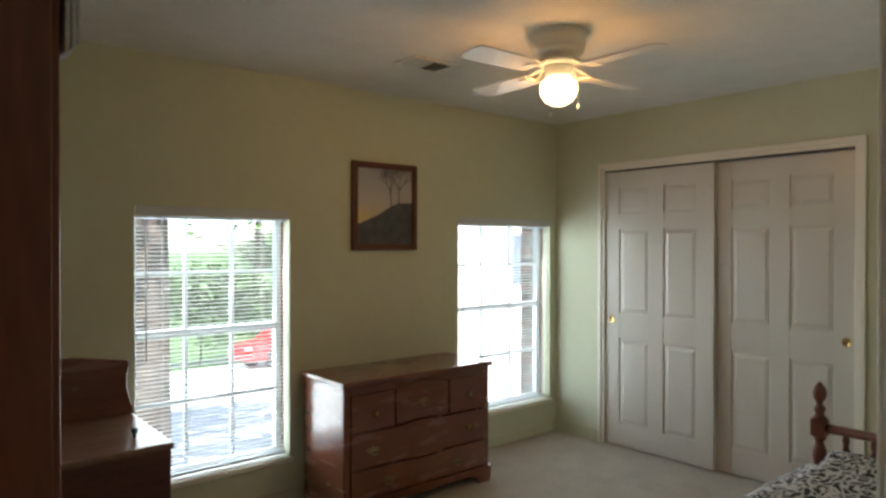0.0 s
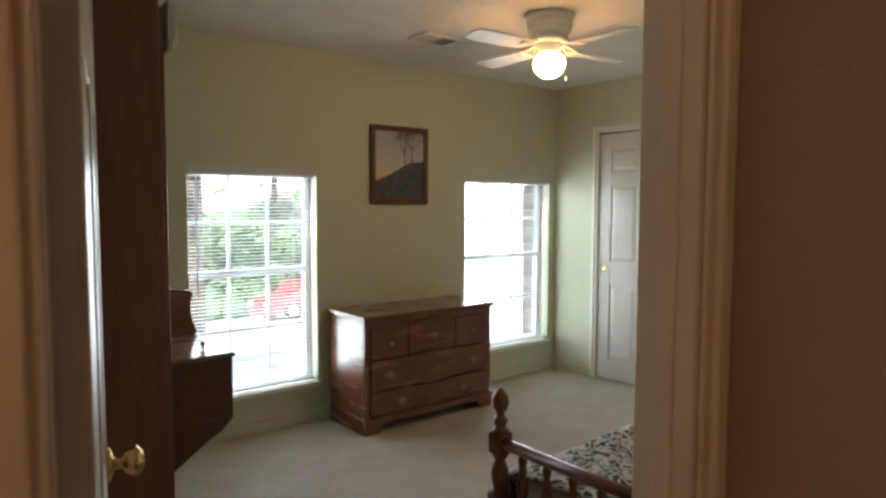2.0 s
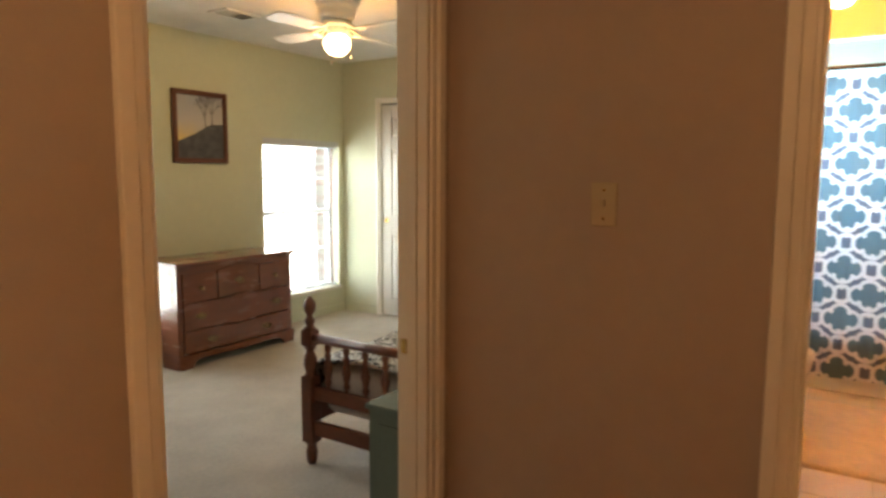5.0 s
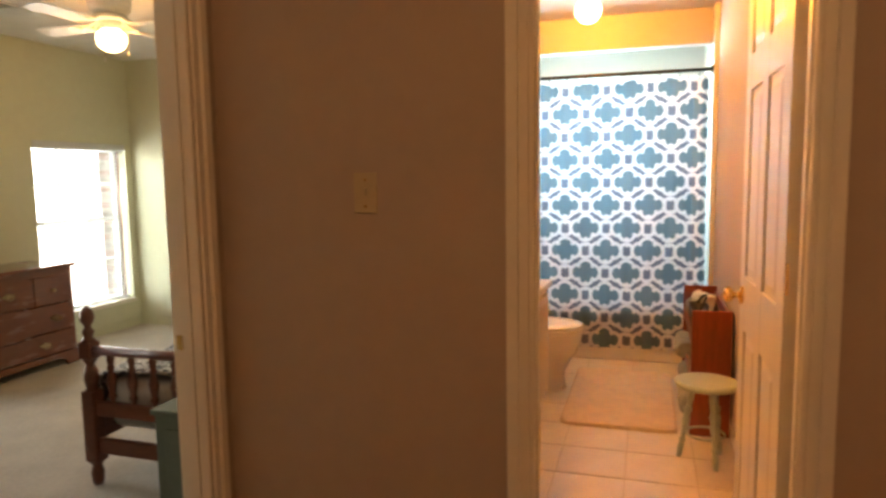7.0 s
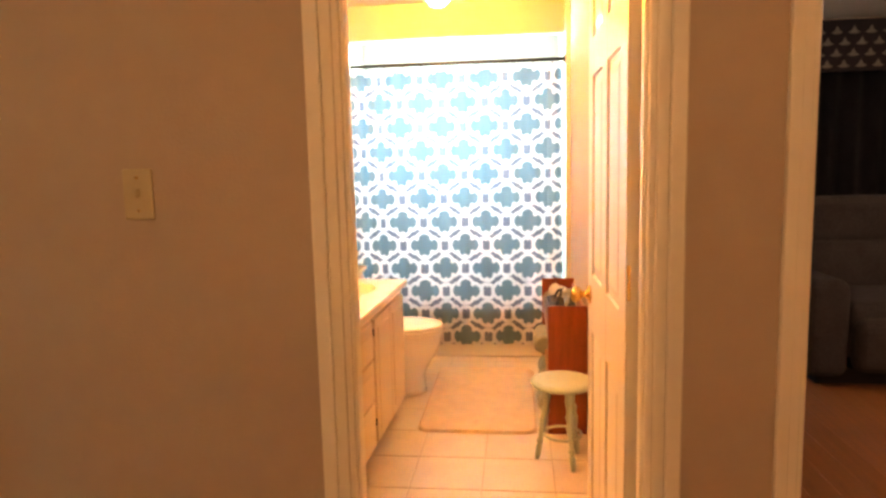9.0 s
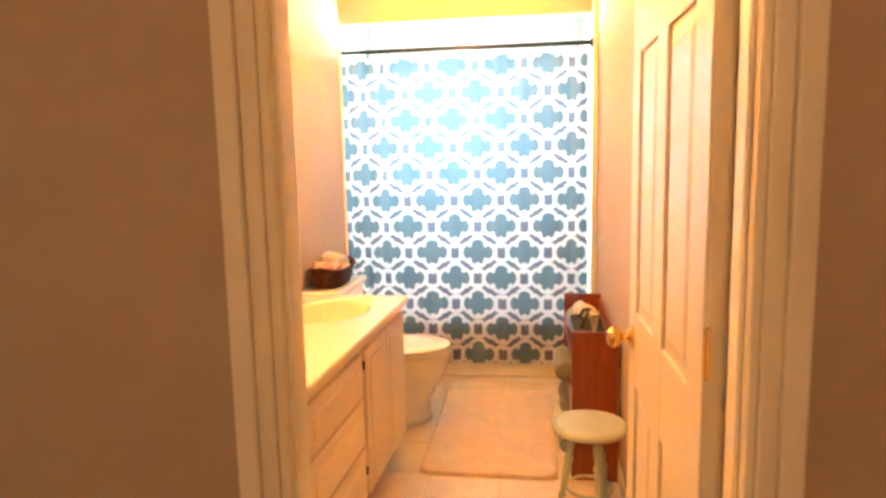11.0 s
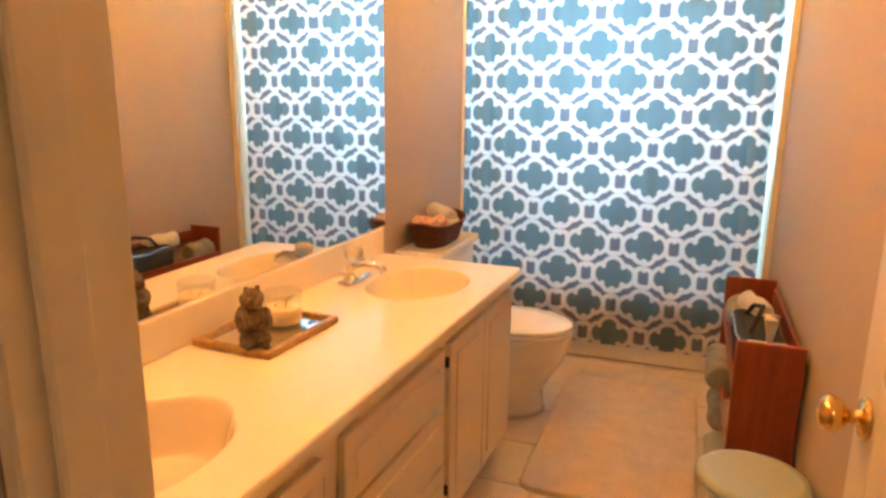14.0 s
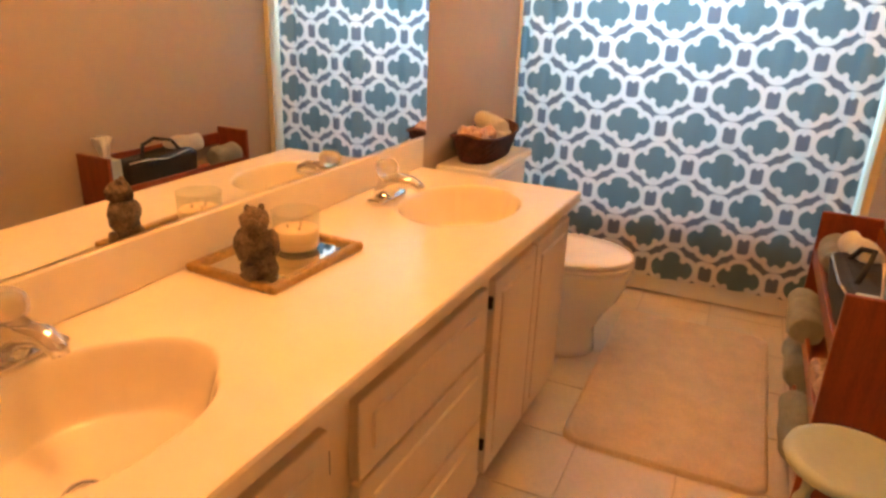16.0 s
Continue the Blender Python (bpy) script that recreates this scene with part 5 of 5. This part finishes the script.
    nt.links.new(mx.outputs[0], nt.nodes["Material Output"].inputs[0])
    part("liner", bm, lm, ob, "translucent white vinyl liner")


shower_curtain()


def tub():
    ob = thing("bathtub", pose(TUBX + 0.035, AR, 0), "cream bathtub behind the shower curtain", "bathtub")
    w, L, h = TUBE - TUBX - 0.037, AL - AR - 0.004, 0.40
    part("apron", box_bm(0, 0.002, 0, 0.045, L, h - 0.03, 0.008), porcelain, ob)
    bm = box_bm(-0.008, 0.002, h - 0.03, 0.075, L, h, 0.010)
    box_bm(w - 0.06, 0.002, h - 0.03, w, L, h, 0.010, bm=bm)
    box_bm(0.075, 0.002, h - 0.03, w - 0.06, 0.09, h, 0.010, bm=bm)
    box_bm(0.075, L - 0.09, h - 0.03, w - 0.06, L, h, 0.010, bm=bm)
    part("rim", bm, porcelain, ob)
    part("basin", box_bm(0.046, 0.05, 0.02, w - 0.01, L - 0.05, 0.10, 0.02), porcelain, ob)
    return ob


tub()


def bath_window():
    ob = thing("window_3", pose(TUBE, -1.40, 1.3), "small obscured window above the bathtub", "window", kind="structure")
    bm = bmesh.new()
    for a, b, c, d_ in ((-0.35, -0.31, 0, 0.8), (0.31, 0.35, 0, 0.8), (-0.31, 0.31, 0, 0.04), (-0.31, 0.31, 0.76, 0.8), (-0.31, 0.31, 0.385, 0.415)):
        box_bm(0.04, a, c, 0.08, b, d_, 0.003, bm=bm)
    part("window_frame", bm, vinyl, ob)
    for c, d_ in ((0.04, 0.385), (0.415, 0.76)):
        p = part("pane", box_bm(0.055, -0.31, c, 0.059, 0.31, d_), glass, ob)
        p.visible_shadow = False


bath_window()


def bath_mat(x0, x1, y0, y1):
    pts, r = [], 0.06
    for cx, cy, a0 in ((x1 - r, y1 - r, 0), (x0 + r, y1 - r, 90), (x0 + r, y0 + r, 180), (x1 - r, y0 + r, 270)):
        for k in range(7):
            a = radians(a0 + 15 * k)
            pts.append((cx + r * math.cos(a), cy + r * math.sin(a)))
    bm = bmesh.new()
    n = len(pts)
    c = Vector(((x0 + x1) / 2, (y0 + y1) / 2, 0))
    rings = []
    for inset, z in ((0.0, 0.001), (-0.004, 0.010), (0.004, 0.017), (0.020, 0.018), (0.026, 0.014), (0.034, 0.019)):
        ring = []
        for x, y in pts:
            v = Vector((x, y, 0)) - c
            ring.append(bm.verts.new((x - math.copysign(inset, v.x) * min(1, abs(v.x) * 9), y - math.copysign(inset, v.y) * min(1, abs(v.y) * 9), z)))
        rings.append(ring)
    for a, b in zip(rings, rings[1:]):
        for k in range(n):
            bm.faces.new((a[k], a[(k + 1) % n], b[(k + 1) % n], b[k])).smooth = True
    bm.faces.new(rings[-1])
    return solo("bath_mat", bm, rug_mat, "cream plush bath mat with rounded corners on the tile floor", "bath mat")


bath_mat(3.000, 4.065, -2.015, -1.405)


def stool(cx, cy, h):
    ob = thing("stool", pose(cx, cy, 0), "pale mint painted round stool with turned legs", "stool")
    part("seat", lathe_bm([(0.120, h - 0.030), (0.138, h - 0.026), (0.142, h - 0.015), (0.138, h - 0.004), (0.120, h)], 40), mint_paint, ob)
    for k in range(3):
        a = radians(120 * k + 200)
        L = h - 0.026
        m = Matrix.Translation((0.115 * math.cos(a), 0.115 * math.sin(a), 0.0)) @ Matrix.Rotation(a, 4, "Z") @ Matrix.Rotation(radians(-9), 4, "Y")
        prof = [(r, L * t) for r, t in ((0.010, 0.0), (0.013, 0.08), (0.015, 0.16), (0.010, 0.20), (0.017, 0.24), (0.010, 0.28), (0.013, 0.40), (0.019, 0.52), (0.014, 0.60), (0.020, 0.66), (0.012, 0.72), (0.016, 0.84), (0.013, 1.01))]
        part("leg", lathe_bm(prof, 14), mint_paint, ob, "", m)
    part("stretcher_ring", tube_bm([(0.085 * math.cos(t), 0.085 * math.sin(t), 0.13) for t in [2 * math.pi * q / 24 for q in range(25)]], 0.006, 8), mint_paint, ob)
    return ob


stool(2.715, -2.120, 0.385)


def rack():
    """A low wooden rack: two end panels joined by sloping trays."""
    x0, x1, y0, y1, h = 3.018, 3.840, BR + 0.014, -2.070, 0.65
    ob = thing("towel_rack", pose(x0, y0, 0), "mahogany open rack holding towels and bags against the wall", "rack")
    w, d = x1 - x0, y1 - y0
    for x in (0, w - 0.018):
        part("end_panel", box_bm(x, 0, 0, x + 0.018, d, h, 0.004), rack_wood, ob)
    for z in (0.05, 0.24, 0.46):
        part("shelf", box_bm(0.018, 0.004, z, w - 0.018, d - 0.004, z + 0.014, 0.002), rack_wood, ob)
        part("front_rail", box_bm(0.018, d - 0.016, z + 0.014, w - 0.018, d - 0.003, z + 0.055, 0.003), rack_wood, ob)
    part("back_rail", box_bm(0.018, 0.0, h - 0.09, w - 0.018, 0.012, h - 0.03, 0.003), rack_wood, ob)
    return x0, x1, y0, y1


rx0, rx1, ry0, ry1 = rack()
ym = (ry0 + ry1) / 2
roll("rolled_towel", 0, (rx0 + 0.08, ry1 - 0.004, 0.128), (rx0 + 0.36, ry1 - 0.008, 0.126), 0.056, towel_grey, "rolled grey-green towel on the lower shelf of the rack", "towel", 0.010)
roll("rolled_towel", 0, (rx0 + 0.50, ry1 - 0.004, 0.318), (rx0 + 0.77, ry1 - 0.002, 0.322), 0.058, towel_grey, "rolled grey-green towel on the middle shelf of the rack", "towel", 0.010)
roll("rolled_towel", 0, (rx0 + 0.52, ry1 - 0.03, 0.135), (rx0 + 0.80, ry1 - 0.03, 0.132), 0.060, towel_grey, "rolled grey-green towel on the lower shelf of the rack", "towel", 0.010)
roll("wash_cloth", 0, (rx0 + 0.62, ry1 - 0.050, 0.530), (rx0 + 0.79, ry1 - 0.055, 0.540), 0.050, towel_grey, "rolled pale wash cloth on the top shelf of the rack", "towel", 0.010)
roll("hand_cloth", 0, (rx0 + 0.40, ym - 0.02, 0.625), (rx0 + 0.56, ym + 0.04, 0.630), 0.036, towel_white, "twisted white hand cloth on the top of the rack", "towel", 0.012)


def bag():
    ob = thing("toiletry_bag", pose(rx0 + 0.10, ym, 0.475), "open black fabric toiletry bag with a zip on the rack", "bag")
    bm = box_bm(0, -0.062, 0, 0.40, 0.080, 0.13, 0.03, 4)
    for v in bm.verts:
        v.co.y += 0.020 * noise.noise(v.co * 9)
        v.co.z += 0.035 * max(0, v.co.z) / 0.13 * noise.noise(v.co * 7 + Vector((3, 0, 0)))
    part("bag_body", bm, black_cloth, ob)
    part("zip", tube_bm([(0.02, 0.070, 0.128), (0.10, 0.086, 0.135), (0.22, 0.080, 0.120), (0.33, 0.088, 0.140), (0.39, 0.070, 0.125)], 0.004, 6), chrome, ob)
    part("handle", tube_bm([(0.10, 0.05, 0.12), (0.14, 0.02, 0.185), (0.22, 0.0, 0.20), (0.30, 0.02, 0.18), (0.33, 0.05, 0.12)], 0.008, 8), black_cloth, ob)


bag()


def tissue_box():
    ob = thing("tissue_box", pose(rx0 + 0.062, ym, 0.474), "pale blue tissue box with a white tissue pulled up", "tissue box")
    part("carton", box_bm(-0.040, -0.055, 0, 0.030, 0.060, 0.155, 0.004), mat("pale_blue_card", (0.50, 0.60, 0.62), 0.6, vary=0.05, scale=20), ob)
    bm = bmesh.new()
    g = []
    for i in range(9):
        a = (i / 8 - 0.5)
        g.append([bm.verts.new((a * (0.035 + 0.045 * f) + 0.012 * math.sin(i * 1.9 + f * 3), 0.016 * math.cos(i * 2.3) * (0.4 + f), 0.153 + 0.100 * f - 0.02 * abs(a) * f)) for f in (0, 0.33, 0.66, 1.0)])
    for p, q in zip(g, g[1:]):
        for j in range(3):
            bm.faces.new((p[j], q[j], q[j + 1], p[j + 1])).smooth = True
    bmesh.ops.solidify(bm, geom=bm.faces[:], thickness=0.001)
    part("tissue", bm, paper, ob, "crumpled white tissue")


tissue_box()
hair = mat("patterned_pouch", (0.55, 0.40, 0.28), 0.7, vary=0.3, scale=45, color2=(0.10, 0.07, 0.06))
o = solo("patterned_pouch", box_bm(-0.09, -0.045, 0, 0.09, 0.045, 0.085, 0.02, 3), hair, "brown patterned pouch on the middle shelf of the rack", "pouch")
o.matrix_world = pose(rx0 + 0.20, ry1 - 0.05, 0.2542, 0, 0, 4)

# hinge-side stop and floor register seen by the door
reg = thing("floor_register", pose(1.78, -2.06, 0.001), "dark metal floor vent beside the bathroom door", "vent")
part("frame", box_bm(-0.07, -0.05, 0, 0.07, 0.05, 0.008, 0.003), bronze, reg)
for k in range(6):
    part("slat", box_bm(-0.055 + 0.02 * k, -0.038, 0.008, -0.047 + 0.02 * k, 0.038, 0.011, 0.001, 1), bronze, reg)

# ---- living room things ----
def recliner():
    ob = thing("recliner", pose(3.75, -4.95, 0), "dark charcoal reclining armchair in the unlit living room", "armchair")
    puff = lambda *a: box_bm(*a, 0.07, 4)
    part("seat", puff(0.02, 0.22, 0.16, 0.85, 1.13, 0.50), recliner_mat, ob)
    part("footrest", puff(-0.06, 0.24, 0.10, 0.10, 1.11, 0.42), recliner_mat, ob)
    part("backrest", puff(0.62, 0.20, 0.35, 0.98, 1.15, 0.80), recliner_mat, ob)
    part("head_cushion", puff(0.66, 0.20, 0.76, 1.00, 1.15, 1.08), recliner_mat, ob)
    for y in (0.0, 1.12):
        part("armrest", puff(0.0, y, 0.06, 0.90, y + 0.25, 0.64), recliner_mat, ob)
    part("base", box_bm(0.10, 0.10, 0, 0.85, 1.27, 0.10, 0.01), black_cloth, ob)


recliner()


motif = mat("grey_motif", (0.22, 0.22, 0.23), 0.8, vary=0.1)


def drapes():
    ob = thing("dark_drapes", pose(5.52, -5.9, 0), "dark navy drapes with a pale patterned valance", "curtain")
    bm = bmesh.new()
    g = []
    for i in range(121):
        s = i / 120
        g.append([bm.verts.new((0.03 * math.sin(s * 90), 2.4 * s, z)) for z in (0.02, 1.0, 2.02)])
    for a, b in zip(g, g[1:]):
        for j in range(2):
            bm.faces.new((a[j], b[j], b[j + 1], a[j + 1])).smooth = True
    bmesh.ops.solidify(bm, geom=bm.faces[:], thickness=0.004)
    part("drape", bm, navy, ob)
    part("valance", box_bm(-0.09, 0, 2.00, -0.05, 2.4, 2.40, 0.01), navy, ob)
    for r in range(4):
        for k in range(19):
            y = 0.06 + 0.125 * k + (0.06 if r % 2 else 0)
            z = 2.045 + 0.085 * r
            part("pale_motif", prism_bm([(-0.045, 0), (-0.02, 0.012), (0, 0.05), (0.02, 0.012), (0.045, 0), (0.02, -0.012), (-0.02, -0.012)], 0.003, pose(-0.0925, y, z, 0, 0, 90) @ Matrix.Translation((0, -0.0015, 0))), motif, ob)


drapes()

# ---- outdoors ----
def slope(y):
    """Height of the lawn, which falls away from the house and then runs level."""
    return -0.55 - 0.12 * (min(y, 30) - YN - 0.17)


def lawn(name, x0, x1, ys, lift, material):
    bm = bmesh.new()
    rows = [[bm.verts.new((x, y, slope(y) + lift - drop)) for x in (x0, x1) for drop in (0, 0.08)] for y in ys]
    for p, q in zip(rows, rows[1:]):
        for i, j in ((0, 2), (3, 1), (1, 0), (2, 3)):
            bm.faces.new((p[i], p[j], q[j], q[i]))
    for p in (rows[0], rows[-1]):
        bm.faces.new((p[0], p[2], p[3], p[1]))
    bmesh.ops.recalc_face_normals(bm, faces=bm.faces)
    return solo(name, bm, material, kind="structure")


lawn("ground", -150, 150, (YN + 0.17, 30, 400), 0.0, mat("grass", (0.10, 0.17, 0.05), 0.95, vary=0.12, scale=2.5, color2=(0.06, 0.10, 0.03), bump=0.6, bscale=30))
lawn("driveway", -6, 24, (YN + 1.3, 22.5), 0.02, asphalt)


def tree(x, y, r, h, lean, seed, leaves):
    rng = random.Random(seed)
    ob = thing("tree", pose(x, y, slope(y) - 0.02), "leafy tree with a rough grey-brown trunk outside the window", "tree", "garden trees")
    pts = [(lean * t * h, 0.05 * math.sin(3 * t), h * t) for t in (0, 0.04, 0.15, 0.35, 0.6, 0.8, 1.0)]
    bm = tube_bm(pts, [r * 1.35, r * 1.1, r, r * 0.92, r * 0.75, r * 0.5, r * 0.2], 16)
    tips = [Vector(pts[-1])]
    for k in range(9):
        t = rng.uniform(0.35, 0.95)
        b = Vector((lean * t * h, 0, h * t))
        a = rng.uniform(0, 6.28)
        e = b + Vector((math.cos(a), math.sin(a), 0.55)) * rng.uniform(0.9, 1.9)
        m = b.lerp(e, 0.5) + Vector((0, 0, 0.15))
        tube_bm([b, m, e], [r * 0.35, r * 0.22, r * 0.07], 8, bm)
        tips += [m, e]
    part("trunk", bm, bark, ob)
    vs, fs = [], []
    for k in range(leaves):
        c = rng.choice(tips) + Vector((rng.gauss(0, 0.5), rng.gauss(0, 0.5), rng.gauss(0, 0.38)))
        a, s = rng.uniform(0, 6.28), rng.uniform(0.05, 0.10)
        u = Vector((math.cos(a), math.sin(a), rng.uniform(-0.6, 0.6))) * s
        v = Vector((-math.sin(a), math.cos(a), rng.uniform(-0.8, 0.8))) * s * 0.5
        n = len(vs)
        vs += [c - u, c - v, c + u, c + v]
        fs.append((n, n + 1, n + 2, n + 3))
    me = bpy.data.meshes.new("crown")
    me.from_pydata(vs, [], fs)
    me.materials.append(leaf_mat)
    cr = new("crown", me)
    cr.parent = ob
    return ob


tree(2.27, 5.4, 0.15, 7.5, 0.004, 1, 5000)
tree(1.0, 25.0, 0.20, 8.0, 0.03, 2, 9000)
tree(6.0, 27.0, 0.20, 7.6, -0.03, 3, 9000)
tree(12.5, 26.0, 0.22, 8.2, 0.02, 4, 9000)


def shrub(x, y, w, h, seed):
    rng = random.Random(seed)
    ob = thing("shrub", pose(x, y, slope(y) - 0.02), "dense green garden shrub beyond the driveway", "shrub", "garden shrubs")
    part("stem", tube_bm([(0, 0, 0), (0.02, 0, h * 0.6)], [0.05, 0.02], 8), bark, ob)
    vs, fs = [], []
    lobes = [(rng.uniform(-w, w) * 0.6, rng.uniform(-w, w) * 0.3, rng.uniform(0.35, 0.8) * h, rng.uniform(0.3, 0.55) * w) for _ in range(9)]
    for k in range(3200):
        lx, ly, lz, lr = rng.choice(lobes)
        d_ = Vector((rng.gauss(0, 1), rng.gauss(0, 1), rng.gauss(0, 0.8))).normalized() * lr * rng.uniform(0.6, 1.08)
        c = Vector((lx, ly, lz)) + d_
        a, s = rng.uniform(0, 6.28), rng.uniform(0.10, 0.20)
        u = Vector((math.cos(a), math.sin(a), rng.uniform(-0.6, 0.6))) * s
        v = Vector((-math.sin(a), math.cos(a), rng.uniform(-0.8, 0.8))) * s * 0.5
        n = len(vs)
        vs += [c - u, c - v, c + u, c + v]
        fs.append((n, n + 1, n + 2, n + 3))
    me = bpy.data.meshes.new("foliage")
    me.from_pydata(vs, [], fs)
    me.materials.append(leaf_mat)
    cr = new("foliage", me)
    cr.parent = ob


for k, (sx, sy) in enumerate(((3.0, 24.2), (6.2, 24.8), (9.4, 24.0), (12.8, 24.6), (16.0, 24.4))):
    shrub(sx, sy, 2.2, 3.9, 20 + k)


def car():
    ob = thing("red_car", pose(11.3, 20.0, slope(20.0) + 0.02, -6.8, 0, 4), "red car parked on the driveway outside", "car")
    side = [(-2.1, 0.25), (-2.15, 0.55), (-2.0, 0.80), (-1.15, 0.92), (-0.55, 1.36), (0.75, 1.40), (1.35, 0.98), (2.05, 0.90), (2.15, 0.55), (2.1, 0.25)]
    part("body", prism_bm(side, 1.7, Matrix.Translation((0, -0.85, 0)), bevel=0.06), red_paint, ob)
    part("side_window", prism_bm([(-0.98, 0.94), (-0.50, 1.30), (0.70, 1.33), (1.15, 0.98)], 1.72, Matrix.Translation((0, -0.86, 0))), rubber, ob, "dark car windows")
    for x in (-1.3, 1.35):
        for y in (-0.80, 0.80):
            wh = part("wheel", lathe_bm([(0.20, -0.09), (0.31, -0.09), (0.33, -0.05), (0.33, 0.05), (0.31, 0.09), (0.20, 0.09)], 24, pose(0, 0, 0, 90)), rubber, ob, "black tyre", pose(x, y, 0.33))
            part("rim", lathe_bm([(0.05, -0.095), (0.20, -0.092), (0.20, 0.092), (0.05, 0.095)], 20, pose(0, 0, 0, 90)), chrome, wh)
    for y in (-0.6, 0.6):
        part("headlight", box_bm(-2.16, y - 0.18, 0.58, -2.08, y + 0.18, 0.70, 0.02), vinyl, ob)


car()


def wing():
    """The neighbouring wing of the house: white siding under a low roof, with a window and louvred shutters."""
    ob = thing("house_wing", pose(6.5, 7.1, -0.56), "white sided house wing with louvred shutters beside a window", "house")
    part("wall", box_bm(0, 0, -1.0, 7, 3.0, 3.3), siding, ob)
    for k in range(23):
        part("siding_board", box_bm(-0.005, -0.016, 0.02 + 0.14 * k, 7, -0.002, 0.155 + 0.14 * k, 0.004, 1), siding, ob)
    part("roof", prism_bm([(-0.4, 3.3), (7.4, 3.3), (3.5, 4.8)], 3.8, Matrix.Translation((0, -0.4, 0))), mat("roof_shingle", (0.12, 0.11, 0.10), 0.95, vary=0.15, scale=8), ob)
    for a in (2.05, 3.35):
        sh = part("shutter", box_bm(a, -0.045, 1.36, a + 0.36, -0.018, 2.24, 0.004), shutter_mat, ob, "grey-blue louvred shutter")
        for k in range(13):
            part("louvre", box_bm(a + 0.03, -0.018, -0.004, a + 0.33, 0.012, 0.004, 0.001, 1), shutter_mat, sh, "", pose(0, -0.052, 1.42 + 0.063 * k, -30, 0, 0))
    wn_ = part("house_window", box_bm(2.43, -0.030, 1.38, 3.33, -0.017, 2.22, 0.004), vinyl, ob)
    part("pane", box_bm(2.48, -0.036, 1.43, 3.28, -0.031, 2.17), rubber, wn_, "dark window glass")
    return ob


wing()


def brick_pier():
    """Brick return beside the second window, laid in courses."""
    x0, y0, nz = W2[1] - 0.002, YN + 0.17, 38
    ob = thing("brick_pier", pose(x0, y0, -0.56), "red-brown brick pier outside the window", "brick pier")
    part("mortar", box_bm(0.004, 0, 0, 0.216, 0.143, nz * 0.075), mat("mortar", (0.45, 0.42, 0.38), 0.95, vary=0.1, scale=20), ob)
    me = None
    for k in range(nz):
        for s in range(1):
            y = 0.002
            if me is None:
                me = mesh_of("brick", box_bm(0, 0.004, 0.005, 0.22, 0.142, 0.070, 0.003, 1), brick_mat)
            b = new("brick", me)
            b.parent = ob
            b.matrix_local = pose(0.004 if k % 2 else 0.0, y, 0.075 * k)


brick_pier()

# ---- floor pieces ----
tiles = tagged(new("tile_floor"), kind="structure")
tile_me = {}
TS = 0.305
for i in range(14):
    for j in range(7):
        xa, ya = BX - 0.04 + TS * i, -2.30 + TS * j - 0.075
        xb, yb = min(xa + TS - 0.005, TUBX + 0.034), min(ya + TS - 0.005, BL - 0.001)
        ya = max(ya, BR + 0.001)
        if xb - xa < 0.02 or yb - ya < 0.02:
            continue
        key = (round(xb - xa, 3), round(yb - ya, 3))
        if key not in tile_me:
            tile_me[key] = mesh_of("tile", box_bm(0, 0, -0.005, xb - xa, yb - ya, 0.0, 0.0015, 1), tile_mat)
        t = new("tile", tile_me[key])
        t.parent = tiles
        t.matrix_local = pose(xa, ya, 0)

planks = tagged(new("wood_floor"), kind="structure")
solo("floor_base", box_bm(-1.7, -6.3, -0.12, 5.7, BR - 0.06, -0.012), grout, kind="structure")
solo("floor_base_hall", box_bm(-1.7, BR - 0.06, -0.12, BX - 0.05, DY + 0.05, -0.012), grout, kind="structure")
rng = random.Random(9)
plank_me = {}
for j in range(46):
    ya = -6.25 + 0.127 * j
    for i in range(4):
        xa, xb = (-1.68, -0.2, 1.195, 3.5)[i], (-0.2, 1.195, 3.5, 5.6)[i]
        if i >= 2 and ya + 0.127 > BR - 0.062:
            continue
        if ya + 0.127 > DY + 0.05:
            continue
        L = round(xb - xa - 0.002, 3)
        if L not in plank_me:
            plank_me[L] = mesh_of("plank", box_bm(0, 0, -0.012, L, 0.1255, 0.0, 0.0012, 1), oak_floor)
        p = new("plank", plank_me[L])
        p.parent = planks
        p.matrix_local = pose(xa, ya, 0)
